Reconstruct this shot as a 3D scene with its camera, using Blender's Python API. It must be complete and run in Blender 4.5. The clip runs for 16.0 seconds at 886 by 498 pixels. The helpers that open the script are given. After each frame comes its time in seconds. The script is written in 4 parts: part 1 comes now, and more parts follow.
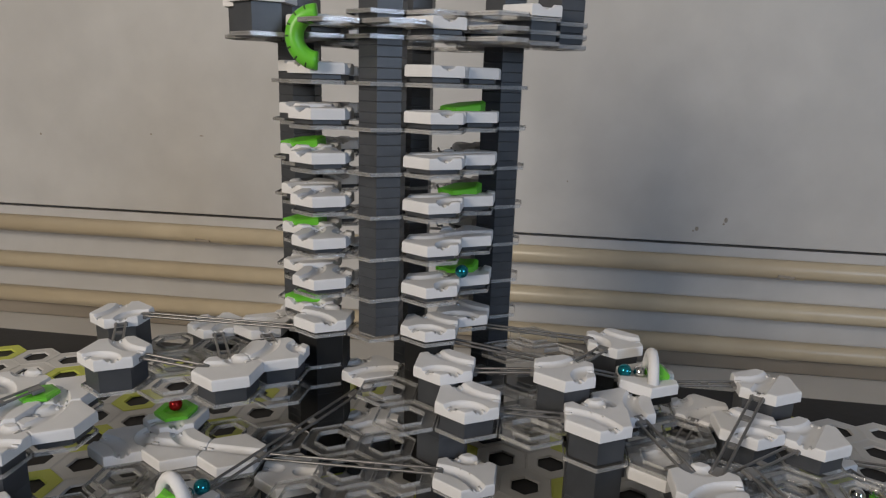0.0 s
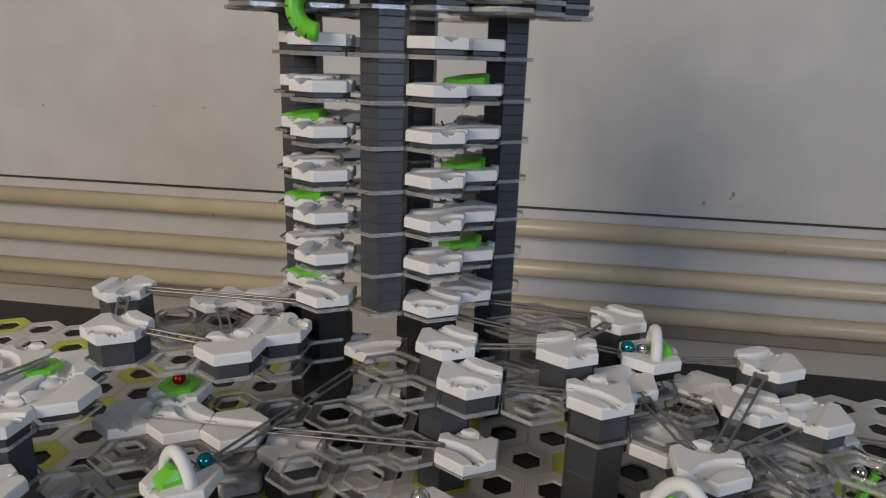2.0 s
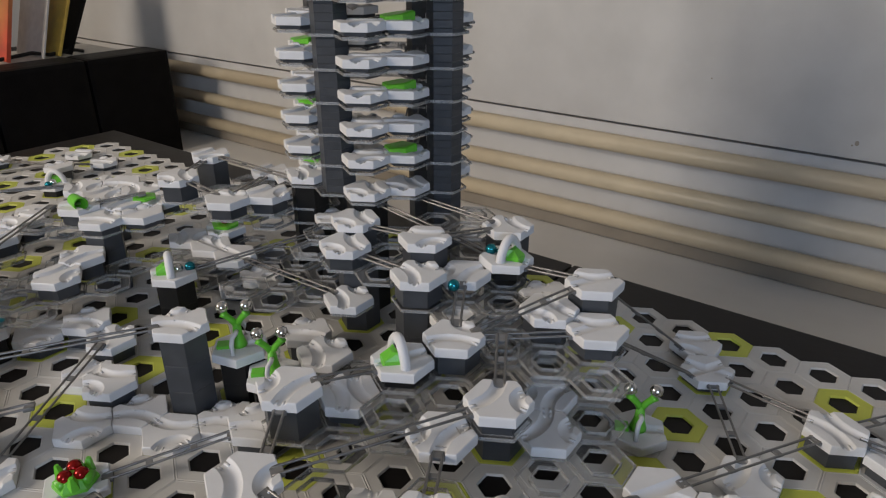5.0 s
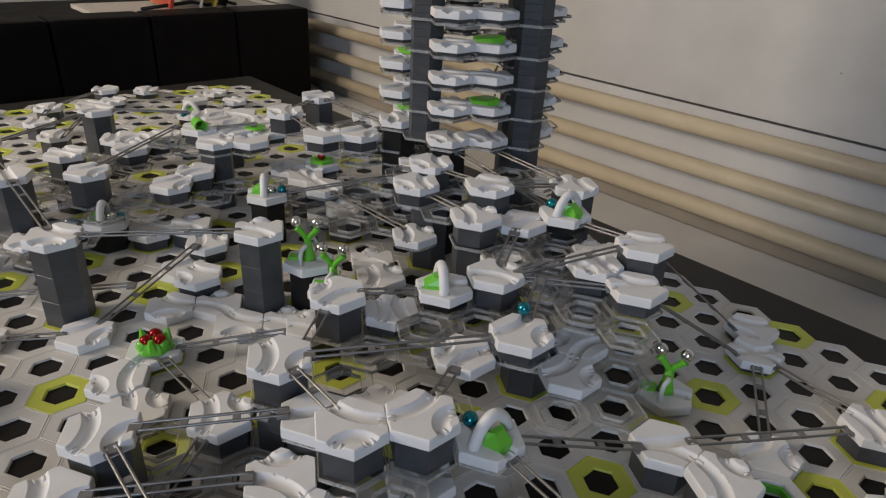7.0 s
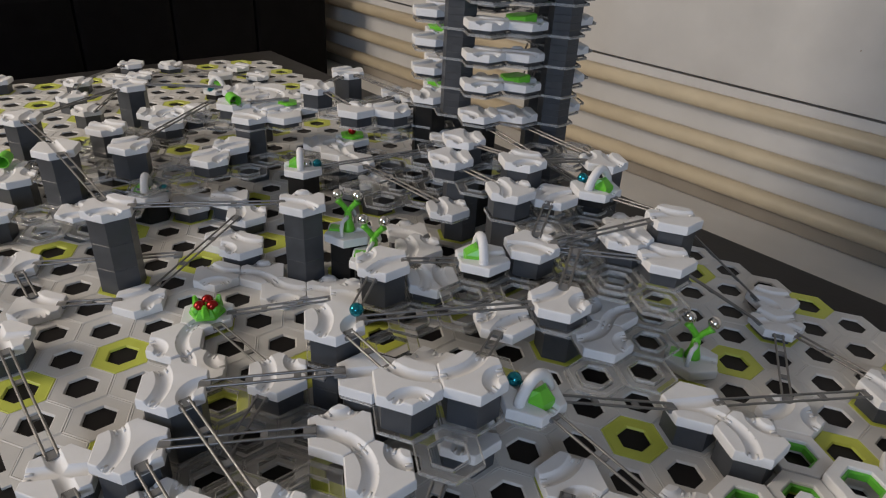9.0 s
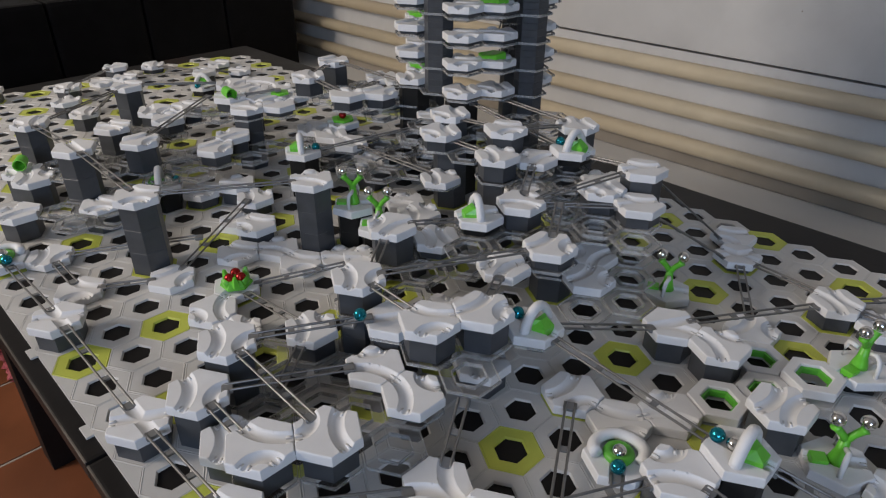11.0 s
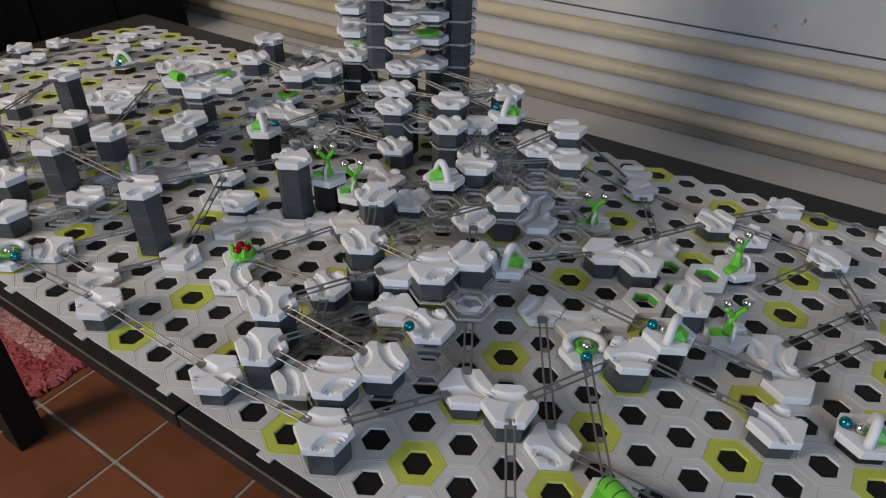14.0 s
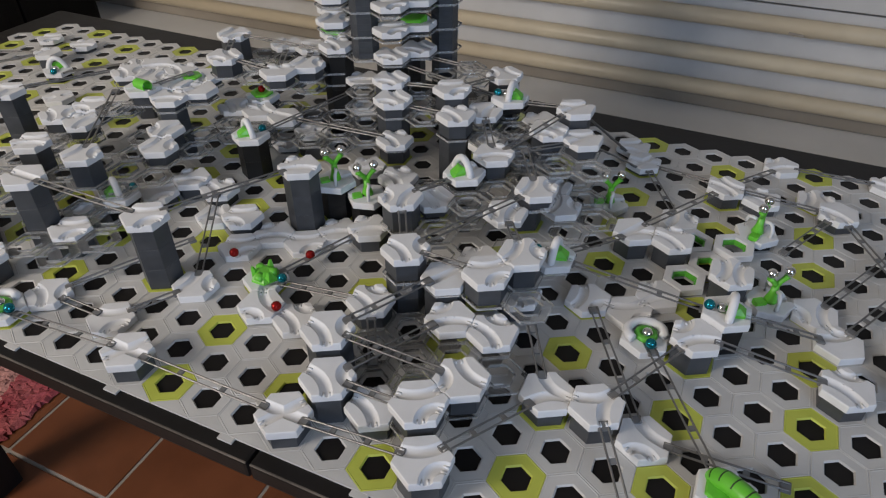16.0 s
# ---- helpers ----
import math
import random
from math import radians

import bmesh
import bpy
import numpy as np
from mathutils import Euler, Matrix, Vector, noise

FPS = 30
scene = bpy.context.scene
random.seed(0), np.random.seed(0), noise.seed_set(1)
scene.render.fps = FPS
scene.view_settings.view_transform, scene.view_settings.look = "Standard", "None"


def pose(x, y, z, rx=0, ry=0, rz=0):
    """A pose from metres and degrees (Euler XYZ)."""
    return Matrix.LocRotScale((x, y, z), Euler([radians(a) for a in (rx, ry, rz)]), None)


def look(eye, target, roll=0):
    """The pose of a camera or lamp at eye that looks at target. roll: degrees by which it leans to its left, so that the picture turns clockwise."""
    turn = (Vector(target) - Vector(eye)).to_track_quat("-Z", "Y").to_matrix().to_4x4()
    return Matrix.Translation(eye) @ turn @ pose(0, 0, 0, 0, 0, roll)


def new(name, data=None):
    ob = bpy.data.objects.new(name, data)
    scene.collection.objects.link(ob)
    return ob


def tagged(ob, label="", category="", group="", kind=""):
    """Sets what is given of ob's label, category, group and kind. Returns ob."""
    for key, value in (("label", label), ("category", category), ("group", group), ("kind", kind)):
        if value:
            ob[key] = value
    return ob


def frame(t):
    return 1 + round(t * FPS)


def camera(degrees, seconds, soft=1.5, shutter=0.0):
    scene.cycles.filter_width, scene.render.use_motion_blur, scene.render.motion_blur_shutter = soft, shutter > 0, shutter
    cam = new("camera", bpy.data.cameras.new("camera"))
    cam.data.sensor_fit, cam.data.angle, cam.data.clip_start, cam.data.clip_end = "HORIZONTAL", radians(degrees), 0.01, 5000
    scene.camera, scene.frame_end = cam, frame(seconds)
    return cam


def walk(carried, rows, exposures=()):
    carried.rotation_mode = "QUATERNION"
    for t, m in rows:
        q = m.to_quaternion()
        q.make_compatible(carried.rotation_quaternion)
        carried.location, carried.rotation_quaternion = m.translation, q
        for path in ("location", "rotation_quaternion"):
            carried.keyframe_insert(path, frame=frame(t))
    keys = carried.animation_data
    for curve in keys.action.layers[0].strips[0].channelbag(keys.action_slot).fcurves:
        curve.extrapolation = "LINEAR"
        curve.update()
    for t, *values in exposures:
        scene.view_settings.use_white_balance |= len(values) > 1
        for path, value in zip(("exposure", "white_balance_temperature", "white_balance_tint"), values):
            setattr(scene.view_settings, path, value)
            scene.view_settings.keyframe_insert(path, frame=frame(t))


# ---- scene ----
cam = camera(67.60, 16.0, soft=1.2)
PATH = [
    (0, (0.0676, -0.0907, 0.3832), (-0.1908, 1.8319, -0.1034), 1.80),
    (0.5, (0.0668, -0.0916, 0.3804), (-0.1938, 1.8239, -0.1324), 1.87),
    (1, (0.0688, -0.0911, 0.3816), (-0.1928, 1.8184, -0.1526), 1.65),
    (1.5, (0.0706, -0.0867, 0.3841), (-0.1949, 1.8168, -0.1692), 1.58),
    (2, (0.0691, -0.0847, 0.3842), (-0.1996, 1.8144, -0.1824), 1.89),
    (2.5, (0.0745, -0.0846, 0.3930), (-0.1995, 1.8106, -0.1843), 2.42),
    (3, (0.1246, -0.0755, 0.4189), (-0.1942, 1.7926, -0.2203), 2.45),
    (3.5, (0.2263, -0.0671, 0.4155), (-0.3920, 1.7079, -0.2678), 0.55),
    (4, (0.3298, -0.0983, 0.4226), (-0.3701, 1.6372, -0.2834), 1.40),
    (4.5, (0.4186, -0.0987, 0.4396), (-0.4387, 1.5198, -0.3637), 0.75),
    (5, (0.5117, -0.0718, 0.4414), (-0.5590, 1.3886, -0.4077), 0.24),
    (5.2, (0.5292, -0.0637, 0.4380), (-0.5963, 1.3454, -0.4268), 0.48),
    (7.3, (0.6013, -0.0708, 0.4174), (-0.7366, 1.1113, -0.4841), 3.00),
    (7.5, (0.6031, -0.0699, 0.4183), (-0.7467, 1.0944, -0.4886), 2.86),
    (8, (0.6052, -0.0692, 0.4157), (-0.7438, 1.0853, -0.5048), 2.61),
    (8.5, (0.5997, -0.0769, 0.4101), (-0.7549, 1.0567, -0.5280), 2.39),
    (9, (0.5971, -0.1177, 0.4267), (-0.7003, 1.0611, -0.5361), 3.20),
    (9.2, (0.6024, -0.1413, 0.4275), (-0.6859, 1.0509, -0.5312), 2.59),
    (11.5, (0.6506, -0.2182, 0.4535), (-0.5581, 1.0089, -0.5629), -0.04),
    (12, (0.6555, -0.2485, 0.4630), (-0.5135, 1.0021, -0.5711), 0.19),
    (12.5, (0.6554, -0.2827, 0.4824), (-0.4657, 0.9934, -0.5734), 0.82),
    (13, (0.6514, -0.3214, 0.5208), (-0.3944, 0.9780, -0.5829), 1.41),
    (13.5, (0.6418, -0.3501, 0.5449), (-0.3213, 0.9924, -0.5822), 0.85),
    (14, (0.6328, -0.3814, 0.5506), (-0.2546, 0.9921, -0.6008), 1.11),
    (14.5, (0.6147, -0.3773, 0.5606), (-0.2339, 1.0016, -0.6135), 0.56),
    (15, (0.5758, -0.3959, 0.5665), (-0.1999, 1.0101, -0.6257), 0.98),
    (15.5, (0.5383, -0.4135, 0.5670), (-0.1666, 1.0157, -0.6415), 0.19),
    (16, (0.4754, -0.4109, 0.5686), (-0.1689, 1.0277, -0.6624), 0.16),
]
walk(cam, [(t, look(eye, target, roll)) for t, eye, target, roll in PATH], [(0.0, -0.13, 6650, 10), (3.0, -0.13, 6650, 10), (5.0, -0.03, 6650, 11), (7.5, -0.02, 6950, 11.5), (9.0, 0.0, 6750, 11.5), (12.0, -0.04, 6350, 12), (16.0, -0.04, 6350, 11)])

# ---------------------------------------------------------------- light
world = bpy.data.worlds.new("sky")
scene.world = world
world.use_nodes = True
sky = world.node_tree.nodes.new("ShaderNodeTexSky")
sky.sky_type, sky.sun_disc, sky.sun_elevation, sky.sun_rotation = "NISHITA", False, radians(35), radians(120)
world.node_tree.links.new(sky.outputs[0], world.node_tree.nodes["Background"].inputs[0])
world.node_tree.nodes["Background"].inputs[1].default_value = 0.08


def window_light(name, eye, target, w, h, watts, colour):
    lamp = bpy.data.lights.new(name, "AREA")
    lamp.shape, lamp.size, lamp.size_y, lamp.energy, lamp.color = "RECTANGLE", w, h, watts, colour
    ob = new(name, lamp)
    ob.matrix_world = look(eye, target)
    return ob


window_light("window_light_blue", (2.40, -2.22, 1.10), (0.0, 0.5, 0.1), 1.2, 1.2, 43, (0.55, 0.72, 1.0))
window_light("window_light_warm", (-1.55, -2.22, 1.42), (-0.3, 0.8, 0.0), 0.95, 1.15, 73, (1.0, 0.90, 0.785))

# ---------------------------------------------------------------- materials
P, S3 = 0.052, math.sqrt(3) / 2
R = P / math.sqrt(3)


def material(name, base, rough=0.5, metal=0.0, var=0.12, scale=40.0, bump=0.05, bump_scale=400.0, second=None, amount=0.0, clear=0.0, spec=0.5):
    m = bpy.data.materials.new(name)
    m.use_nodes = True
    t = m.node_tree
    b = t.nodes["Principled BSDF"]
    b.inputs["Metallic"].default_value = metal
    b.inputs["Specular IOR Level"].default_value = spec
    b.inputs["Coat Weight"].default_value = clear
    co = t.nodes.new("ShaderNodeTexCoord")
    info = t.nodes.new("ShaderNodeObjectInfo")
    n1 = t.nodes.new("ShaderNodeTexNoise")
    n1.inputs["Scale"].default_value, n1.inputs["Detail"].default_value = scale, 6
    add = t.nodes.new("ShaderNodeVectorMath")
    add.operation = "ADD"
    t.links.new(co.outputs["Object"], add.inputs[0])
    t.links.new(info.outputs["Random"], add.inputs[1])
    t.links.new(add.outputs[0], n1.inputs["Vector"])
    ramp = t.nodes.new("ShaderNodeMapRange")
    ramp.inputs["From Min"].default_value, ramp.inputs["From Max"].default_value = 0.3, 0.7
    ramp.inputs["To Min"].default_value, ramp.inputs["To Max"].default_value = 1 - var, 1 + var
    t.links.new(n1.outputs["Fac"], ramp.inputs["Value"])
    mul = t.nodes.new("ShaderNodeVectorMath")
    mul.operation = "SCALE"
    mul.inputs[0].default_value = base
    t.links.new(ramp.outputs[0], mul.inputs["Scale"])
    colour = mul.outputs[0]
    if second:
        n3 = t.nodes.new("ShaderNodeTexNoise")
        n3.inputs["Scale"].default_value, n3.inputs["Detail"].default_value = scale * 0.17, 4
        t.links.new(add.outputs[0], n3.inputs["Vector"])
        r3 = t.nodes.new("ShaderNodeMapRange")
        r3.inputs["From Min"].default_value, r3.inputs["From Max"].default_value = 0.4, 0.68
        r3.inputs["To Max"].default_value = amount
        t.links.new(n3.outputs["Fac"], r3.inputs["Value"])
        mix = t.nodes.new("ShaderNodeMix")
        mix.data_type = "RGBA"
        t.links.new(r3.outputs[0], mix.inputs["Factor"])
        t.links.new(colour, mix.inputs["A"])
        mix.inputs["B"].default_value = (*second, 1)
        colour = mix.outputs["Result"]
    t.links.new(colour, b.inputs["Base Color"])
    n2 = t.nodes.new("ShaderNodeTexNoise")
    n2.inputs["Scale"].default_value, n2.inputs["Detail"].default_value = bump_scale, 3
    t.links.new(co.outputs["Object"], n2.inputs["Vector"])
    rr = t.nodes.new("ShaderNodeMapRange")
    rr.inputs["To Min"].default_value, rr.inputs["To Max"].default_value = rough * 0.8, min(1.0, rough * 1.2)
    t.links.new(n1.outputs["Fac"], rr.inputs["Value"])
    t.links.new(rr.outputs[0], b.inputs["Roughness"])
    bp = t.nodes.new("ShaderNodeBump")
    bp.inputs["Strength"].default_value, bp.inputs["Distance"].default_value = bump, 0.002
    t.links.new(n2.outputs["Fac"], bp.inputs["Height"])
    t.links.new(bp.outputs[0], b.inputs["Normal"])
    return m


def glass(name, tint, rough=0.06, milk=0.1):
    m = bpy.data.materials.new(name)
    m.use_nodes = True
    t = m.node_tree
    t.nodes.remove(t.nodes["Principled BSDF"])
    out = t.nodes["Material Output"]
    tr = t.nodes.new("ShaderNodeBsdfTransparent")
    tr.inputs[0].default_value = (*tint, 1)
    gl = t.nodes.new("ShaderNodeBsdfGlossy")
    gl.inputs["Roughness"].default_value = rough
    fr = t.nodes.new("ShaderNodeFresnel")
    fr.inputs[0].default_value = 1.5
    df = t.nodes.new("ShaderNodeBsdfDiffuse")
    df.inputs[0].default_value = (0.75, 0.75, 0.74, 1)
    body = t.nodes.new("ShaderNodeMixShader")
    body.inputs[0].default_value = milk
    t.links.new(tr.outputs[0], body.inputs[1])
    t.links.new(df.outputs[0], body.inputs[2])
    mix = t.nodes.new("ShaderNodeMixShader")
    t.links.new(fr.outputs[0], mix.inputs[0])
    t.links.new(body.outputs[0], mix.inputs[1])
    t.links.new(gl.outputs[0], mix.inputs[2])
    t.links.new(mix.outputs[0], out.inputs[0])
    return m


WHITE = material("white_plastic", (0.68, 0.68, 0.685), 0.55, var=0.03, scale=60, bump=0.04, bump_scale=900, spec=0.35)
BLOCK = material("dark_grey_plastic", (0.050, 0.054, 0.061), 0.38, var=0.15, scale=50, bump=0.06, bump_scale=700)
# Black blocks; also paints the shade on two columns under the tower.
BLACK = material("black_and_shaded_plastic", (0.010, 0.010, 0.010), 0.45, var=0.15, scale=50, bump=0.06, bump_scale=700, spec=0.3)
BOARD = material("grey_board_plastic", (0.52, 0.51, 0.49), 0.5, var=0.06, scale=25, bump=0.05, bump_scale=800)
LIME = material("lime_board_plastic", (0.46, 0.50, 0.075), 0.5, var=0.06, scale=30)
GREEN = material("bright_green_plastic", (0.13, 0.50, 0.035), 0.35, var=0.06, scale=60)
DARKGREEN = material("green_plastic", (0.10, 0.40, 0.04), 0.4, var=0.06, scale=60)
STEEL = material("rail_steel", (0.25, 0.245, 0.24), 0.42, metal=0.85, var=0.1, scale=80)
TIE = material("rail_clip", (0.16, 0.16, 0.16), 0.5, var=0.1)
CHROME = material("chrome_ball", (0.75, 0.74, 0.72), 0.08, metal=1.0, var=0.02)
TEAL = material("teal_ball", (0.012, 0.22, 0.27), 0.16, metal=0.75, var=0.03)
RED = material("red_ball", (0.32, 0.009, 0.008), 0.18, metal=0.6, var=0.03)
CLEAR = glass("clear_plastic", (0.98, 0.98, 0.975), 0.06, 0.12)
FROST = glass("clear_plastic_rim", (0.965, 0.965, 0.965), 0.08, 0.30)
TABLE = material("black_brown_table", (0.012, 0.0105, 0.010), 0.42, var=0.2, scale=18, bump=0.08, bump_scale=120, spec=0.16)
# Edge wear, with the highlight on the table edge painted into the colour.
WORN_HIGHLIGHT = material("worn_table_edge_highlight", (0.10, 0.085, 0.07), 0.4, var=0.5, scale=12, bump=0.1, bump_scale=90)
WALL = material("painted_wall", (0.515, 0.503, 0.48), 0.5, var=0.07, scale=9.0, bump=0.16, bump_scale=9, second=(0.435, 0.42, 0.40), amount=0.7, spec=0.35)
WALL2 = material("lower_wall_paint", (0.57, 0.56, 0.545), 0.45, var=0.06, scale=12, bump=0.12, bump_scale=12, second=(0.52, 0.50, 0.47), amount=0.6)
PIPE = material("cream_pipe_paint", (0.54, 0.465, 0.335), 0.34, var=0.08, scale=14, bump=0.1, bump_scale=30, second=(0.47, 0.385, 0.265), amount=0.6)
SILL = material("bench_paint", (0.74, 0.73, 0.71), 0.4, var=0.06, scale=6, bump=0.1, bump_scale=30, second=(0.56, 0.54, 0.50), amount=0.5)
LEATHER = material("black_leather", (0.0045, 0.004, 0.004), 0.5, var=0.3, scale=20, bump=0.25, bump_scale=220, spec=0.08)
TERRA = material("terracotta_tile", (0.17, 0.058, 0.024), 0.38, var=0.22, scale=7, bump=0.12, bump_scale=60, second=(0.14, 0.045, 0.02), amount=0.6)
GROUT = material("grey_grout", (0.30, 0.27, 0.235), 0.8, var=0.15, scale=40)
RUG = material("pink_rug", (0.30, 0.045, 0.06), 0.95, var=0.3, scale=60, bump=0.9, bump_scale=220, second=(0.42, 0.13, 0.13), amount=0.6)
RUG_PALE = material("pale_pink_rug", (0.48, 0.25, 0.23), 0.95, var=0.3, scale=60, bump=0.9, bump_scale=220, second=(0.42, 0.17, 0.16), amount=0.5)
SKIRT = material("brown_grey_strip", (0.30, 0.26, 0.21), 0.5, var=0.1, scale=8)
YELLOW = material("yellow_card", (0.50, 0.34, 0.06), 0.5, var=0.15)
PAPER = material("printed_paper", (0.55, 0.52, 0.47), 0.5, var=0.1)
REDBAG = material("red_foil", (0.42, 0.06, 0.03), 0.3, var=0.4, scale=14, second=(0.55, 0.35, 0.08), amount=0.8)
PLASTER = material("room_plaster", (0.45, 0.44, 0.425), 0.8, var=0.04, scale=3)
SLOT = material("dark_slot", (0.02, 0.06, 0.012), 0.6, var=0.1)


# ---------------------------------------------------------------- mesh helpers
def mesh_of(bm, material_, smooth=False, name="part"):
    me = bpy.data.meshes.new(name)
    bmesh.ops.recalc_face_normals(bm, faces=bm.faces)
    bm.to_mesh(me)
    bm.free()
    me.materials.append(material_)
    if smooth:
        for f in me.polygons:
            f.use_smooth = True
    return me


def part(name, data, material_=None, parent=None, label="", at=None, smooth=False):
    if isinstance(data, bmesh.types.BMesh):
        data = mesh_of(data, material_, smooth, name)
    ob = new(name, data)
    if parent:
        ob.parent = parent
    if at is not None:
        ob.matrix_basis = at
    if label:
        ob["label"] = label
    return ob


def box(bm, x0, x1, y0, y1, z0, z1, bevel=0.0):
    r = bmesh.ops.create_cube(bm, size=1.0)
    for v in r["verts"]:
        v.co = Vector((x0 + (v.co.x + 0.5) * (x1 - x0), y0 + (v.co.y + 0.5) * (y1 - y0), z0 + (v.co.z + 0.5) * (z1 - z0)))
    if bevel:
        es = list({e for v in r["verts"] for e in v.link_edges})
        bmesh.ops.bevel(bm, geom=es, offset=bevel, segments=2, affect="EDGES", profile=0.7)
    return bm


def hexagon(r, z, cx=0.0, cy=0.0):
    return [Vector((cx + r * math.sin(k * math.pi / 3), cy + r * math.cos(k * math.pi / 3), z)) for k in range(6)]


def loft(bm, loops, cap_first=True, cap_last=True):
    rows = [[bm.verts.new(v) for v in loop] for loop in loops]
    n = len(rows[0])
    for a, b in zip(rows, rows[1:]):
        for k in range(n):
            bm.faces.new((a[k], a[(k + 1) % n], b[(k + 1) % n], b[k]))
    if cap_first:
        bm.faces.new(rows[0][::-1])
    if cap_last:
        bm.faces.new(rows[-1])
    return rows


def tube(bm, points, radius, sides=8, caps=True):
    pts = [Vector(q) for q in points]
    loops = []
    for k, q in enumerate(pts):
        d = (pts[min(k + 1, len(pts) - 1)] - pts[max(k - 1, 0)]).normalized()
        a = d.cross(Vector((0, 0, 1)))
        a = a.normalized() if a.length > 1e-4 else Vector((1, 0, 0))
        b = a.cross(d)
        rr = radius[k] if isinstance(radius, (list, tuple)) else radius
        loops.append([q + rr * (math.cos(t) * a + math.sin(t) * b) for t in [2 * math.pi * s / sides for s in range(sides)]])
    loft(bm, loops, caps, caps)
    return bm


def cell(i, j, z=0.0):
    return Vector((P * (i + j / 2), P * S3 * j, z))


# ---------------------------------------------------------------- track tiles
TOP = 0.0098


def arc_distance(x, y, a, b):
    """Distance from the groove that joins the middles of edges a and b."""
    pa = Vector((math.cos(a * math.pi / 3), math.sin(a * math.pi / 3))) * (P / 2)
    pb = Vector((math.cos(b * math.pi / 3), math.sin(b * math.pi / 3))) * (P / 2)
    q = Vector((x, y))
    step = (b - a) % 6
    if step == 3:
        d = (pb - pa).normalized()
        return abs((q - pa).x * d.y - (q - pa).y * d.x)
    mid = (a + ((step if step < 3 else step - 6) / 2)) * math.pi / 3
    if step in (2, 4):
        c, r = Vector((math.cos(mid), math.sin(mid))) * P, P * S3
    else:
        c, r = Vector((math.cos(mid), math.sin(mid))) * R, R / 2
    return abs((q - c).length - r)


def end_distance(x, y, a):
    """Distance from a short blind groove that enters at the middle of edge a."""
    u = Vector((math.cos(a * math.pi / 3), math.sin(a * math.pi / 3)))
    q = Vector((x, y))
    s = max(0.2 * P, q.dot(u))
    return (q - u * s).length


GROOVE_W, GROOVE_D = 0.0068, 0.0042


def groove_distance(x, y, grooves):
    return min(end_distance(x, y, g[0]) if len(g) == 1 else arc_distance(x, y, *g) for g in grooves)


def tile_height(x, y, grooves):
    d = groove_distance(x, y, grooves)
    return 0.0 if d >= GROOVE_W else -GROOVE_D * (1 - (d / GROOVE_W) ** 2) ** 0.75


def snapped(x, y, grooves, reach):
    """Moves a point that lies close to a groove's rim onto the rim, so that the rim is a clean line."""
    d = groove_distance(x, y, grooves)
    if abs(d - GROOVE_W) > reach:
        return x, y
    e = 0.0001
    gx = (groove_distance(x + e, y, grooves) - d) / e
    gy = (groove_distance(x, y + e, grooves) - d) / e
    n = math.hypot(gx, gy)
    if n < 0.5:
        return x, y
    k = (GROOVE_W - d) / n
    return x + gx / n * k, y + gy / n * k


def tile_mesh(name, grooves, rings=30, radius=R * 0.985):
    bm = bmesh.new()
    ring = [[bm.verts.new((0, 0, tile_height(0, 0, grooves)))]]
    for r in range(1, rings + 1):
        row, rr = [], radius * (r / rings if r < rings else 1.0)
        for k in range(6):
            a, b = (Vector((math.sin(t), math.cos(t))) * rr for t in (k * math.pi / 3, (k + 1) * math.pi / 3))
            for s in range(r):
                q = a.lerp(b, s / r)
                x, y = snapped(q.x, q.y, grooves, 0.52 * radius / rings) if r < rings - 1 else (q.x, q.y)
                h = tile_height(x, y, grooves)
                if r == rings:
                    h = min(h, -0.0009)
                row.append(bm.verts.new((x, y, h)))
        ring.append(row)
    for r in range(1, rings + 1):
        out, inn = ring[r], ring[r - 1]
        for k in range(6):
            for s in range(r):
                o0, o1 = out[k * r + s], out[(k * r + s + 1) % (6 * r)]
                i0 = inn[(k * (r - 1) + s) % max(1, 6 * (r - 1))] if r > 1 else inn[0]
                bm.faces.new((o0, i0, o1))
                if s < r - 1:
                    i1 = inn[(k * (r - 1) + s + 1) % (6 * (r - 1))]
                    bm.faces.new((i0, i1, o1))
    rim = ring[rings]
    skirt = [bm.verts.new((v.co.x * 1.01, v.co.y * 1.01, min(v.co.z, -0.0026) if v.co.z > -0.003 else v.co.z - 0.0004)) for v in rim]
    foot = [bm.verts.new((v.co.x * 1.01, v.co.y * 1.01, -TOP)) for v in rim]
    n = len(rim)
    for k in range(n):
        bm.faces.new((rim[k], rim[(k + 1) % n], skirt[(k + 1) % n], skirt[k]))
        bm.faces.new((skirt[k], skirt[(k + 1) % n], foot[(k + 1) % n], foot[k]))
    bm.faces.new(foot)
    for a in sorted({e for g in grooves for e in g}):
        u = Vector((math.cos(a * math.pi / 3), math.sin(a * math.pi / 3), 0))
        v = Vector((-u.y, u.x, 0))
        for side in (-1, 1):
            c = u * (P / 2 - 0.0035) + v * side * 0.0030
            loft(bm, [[c + u * sx * 0.0028 + v * sy * 0.0011 + Vector((0, 0, z)) for sx, sy in ((-1, -1), (1, -1), (1, 1), (-1, 1))] for z in (-0.008, -0.0028)], False, True)
    me = mesh_of(bm, WHITE, False, name)
    for f in me.polygons:
        f.use_smooth = f.normal.z > 0.2 and -0.0055 < f.center.z < -0.0001
    return me


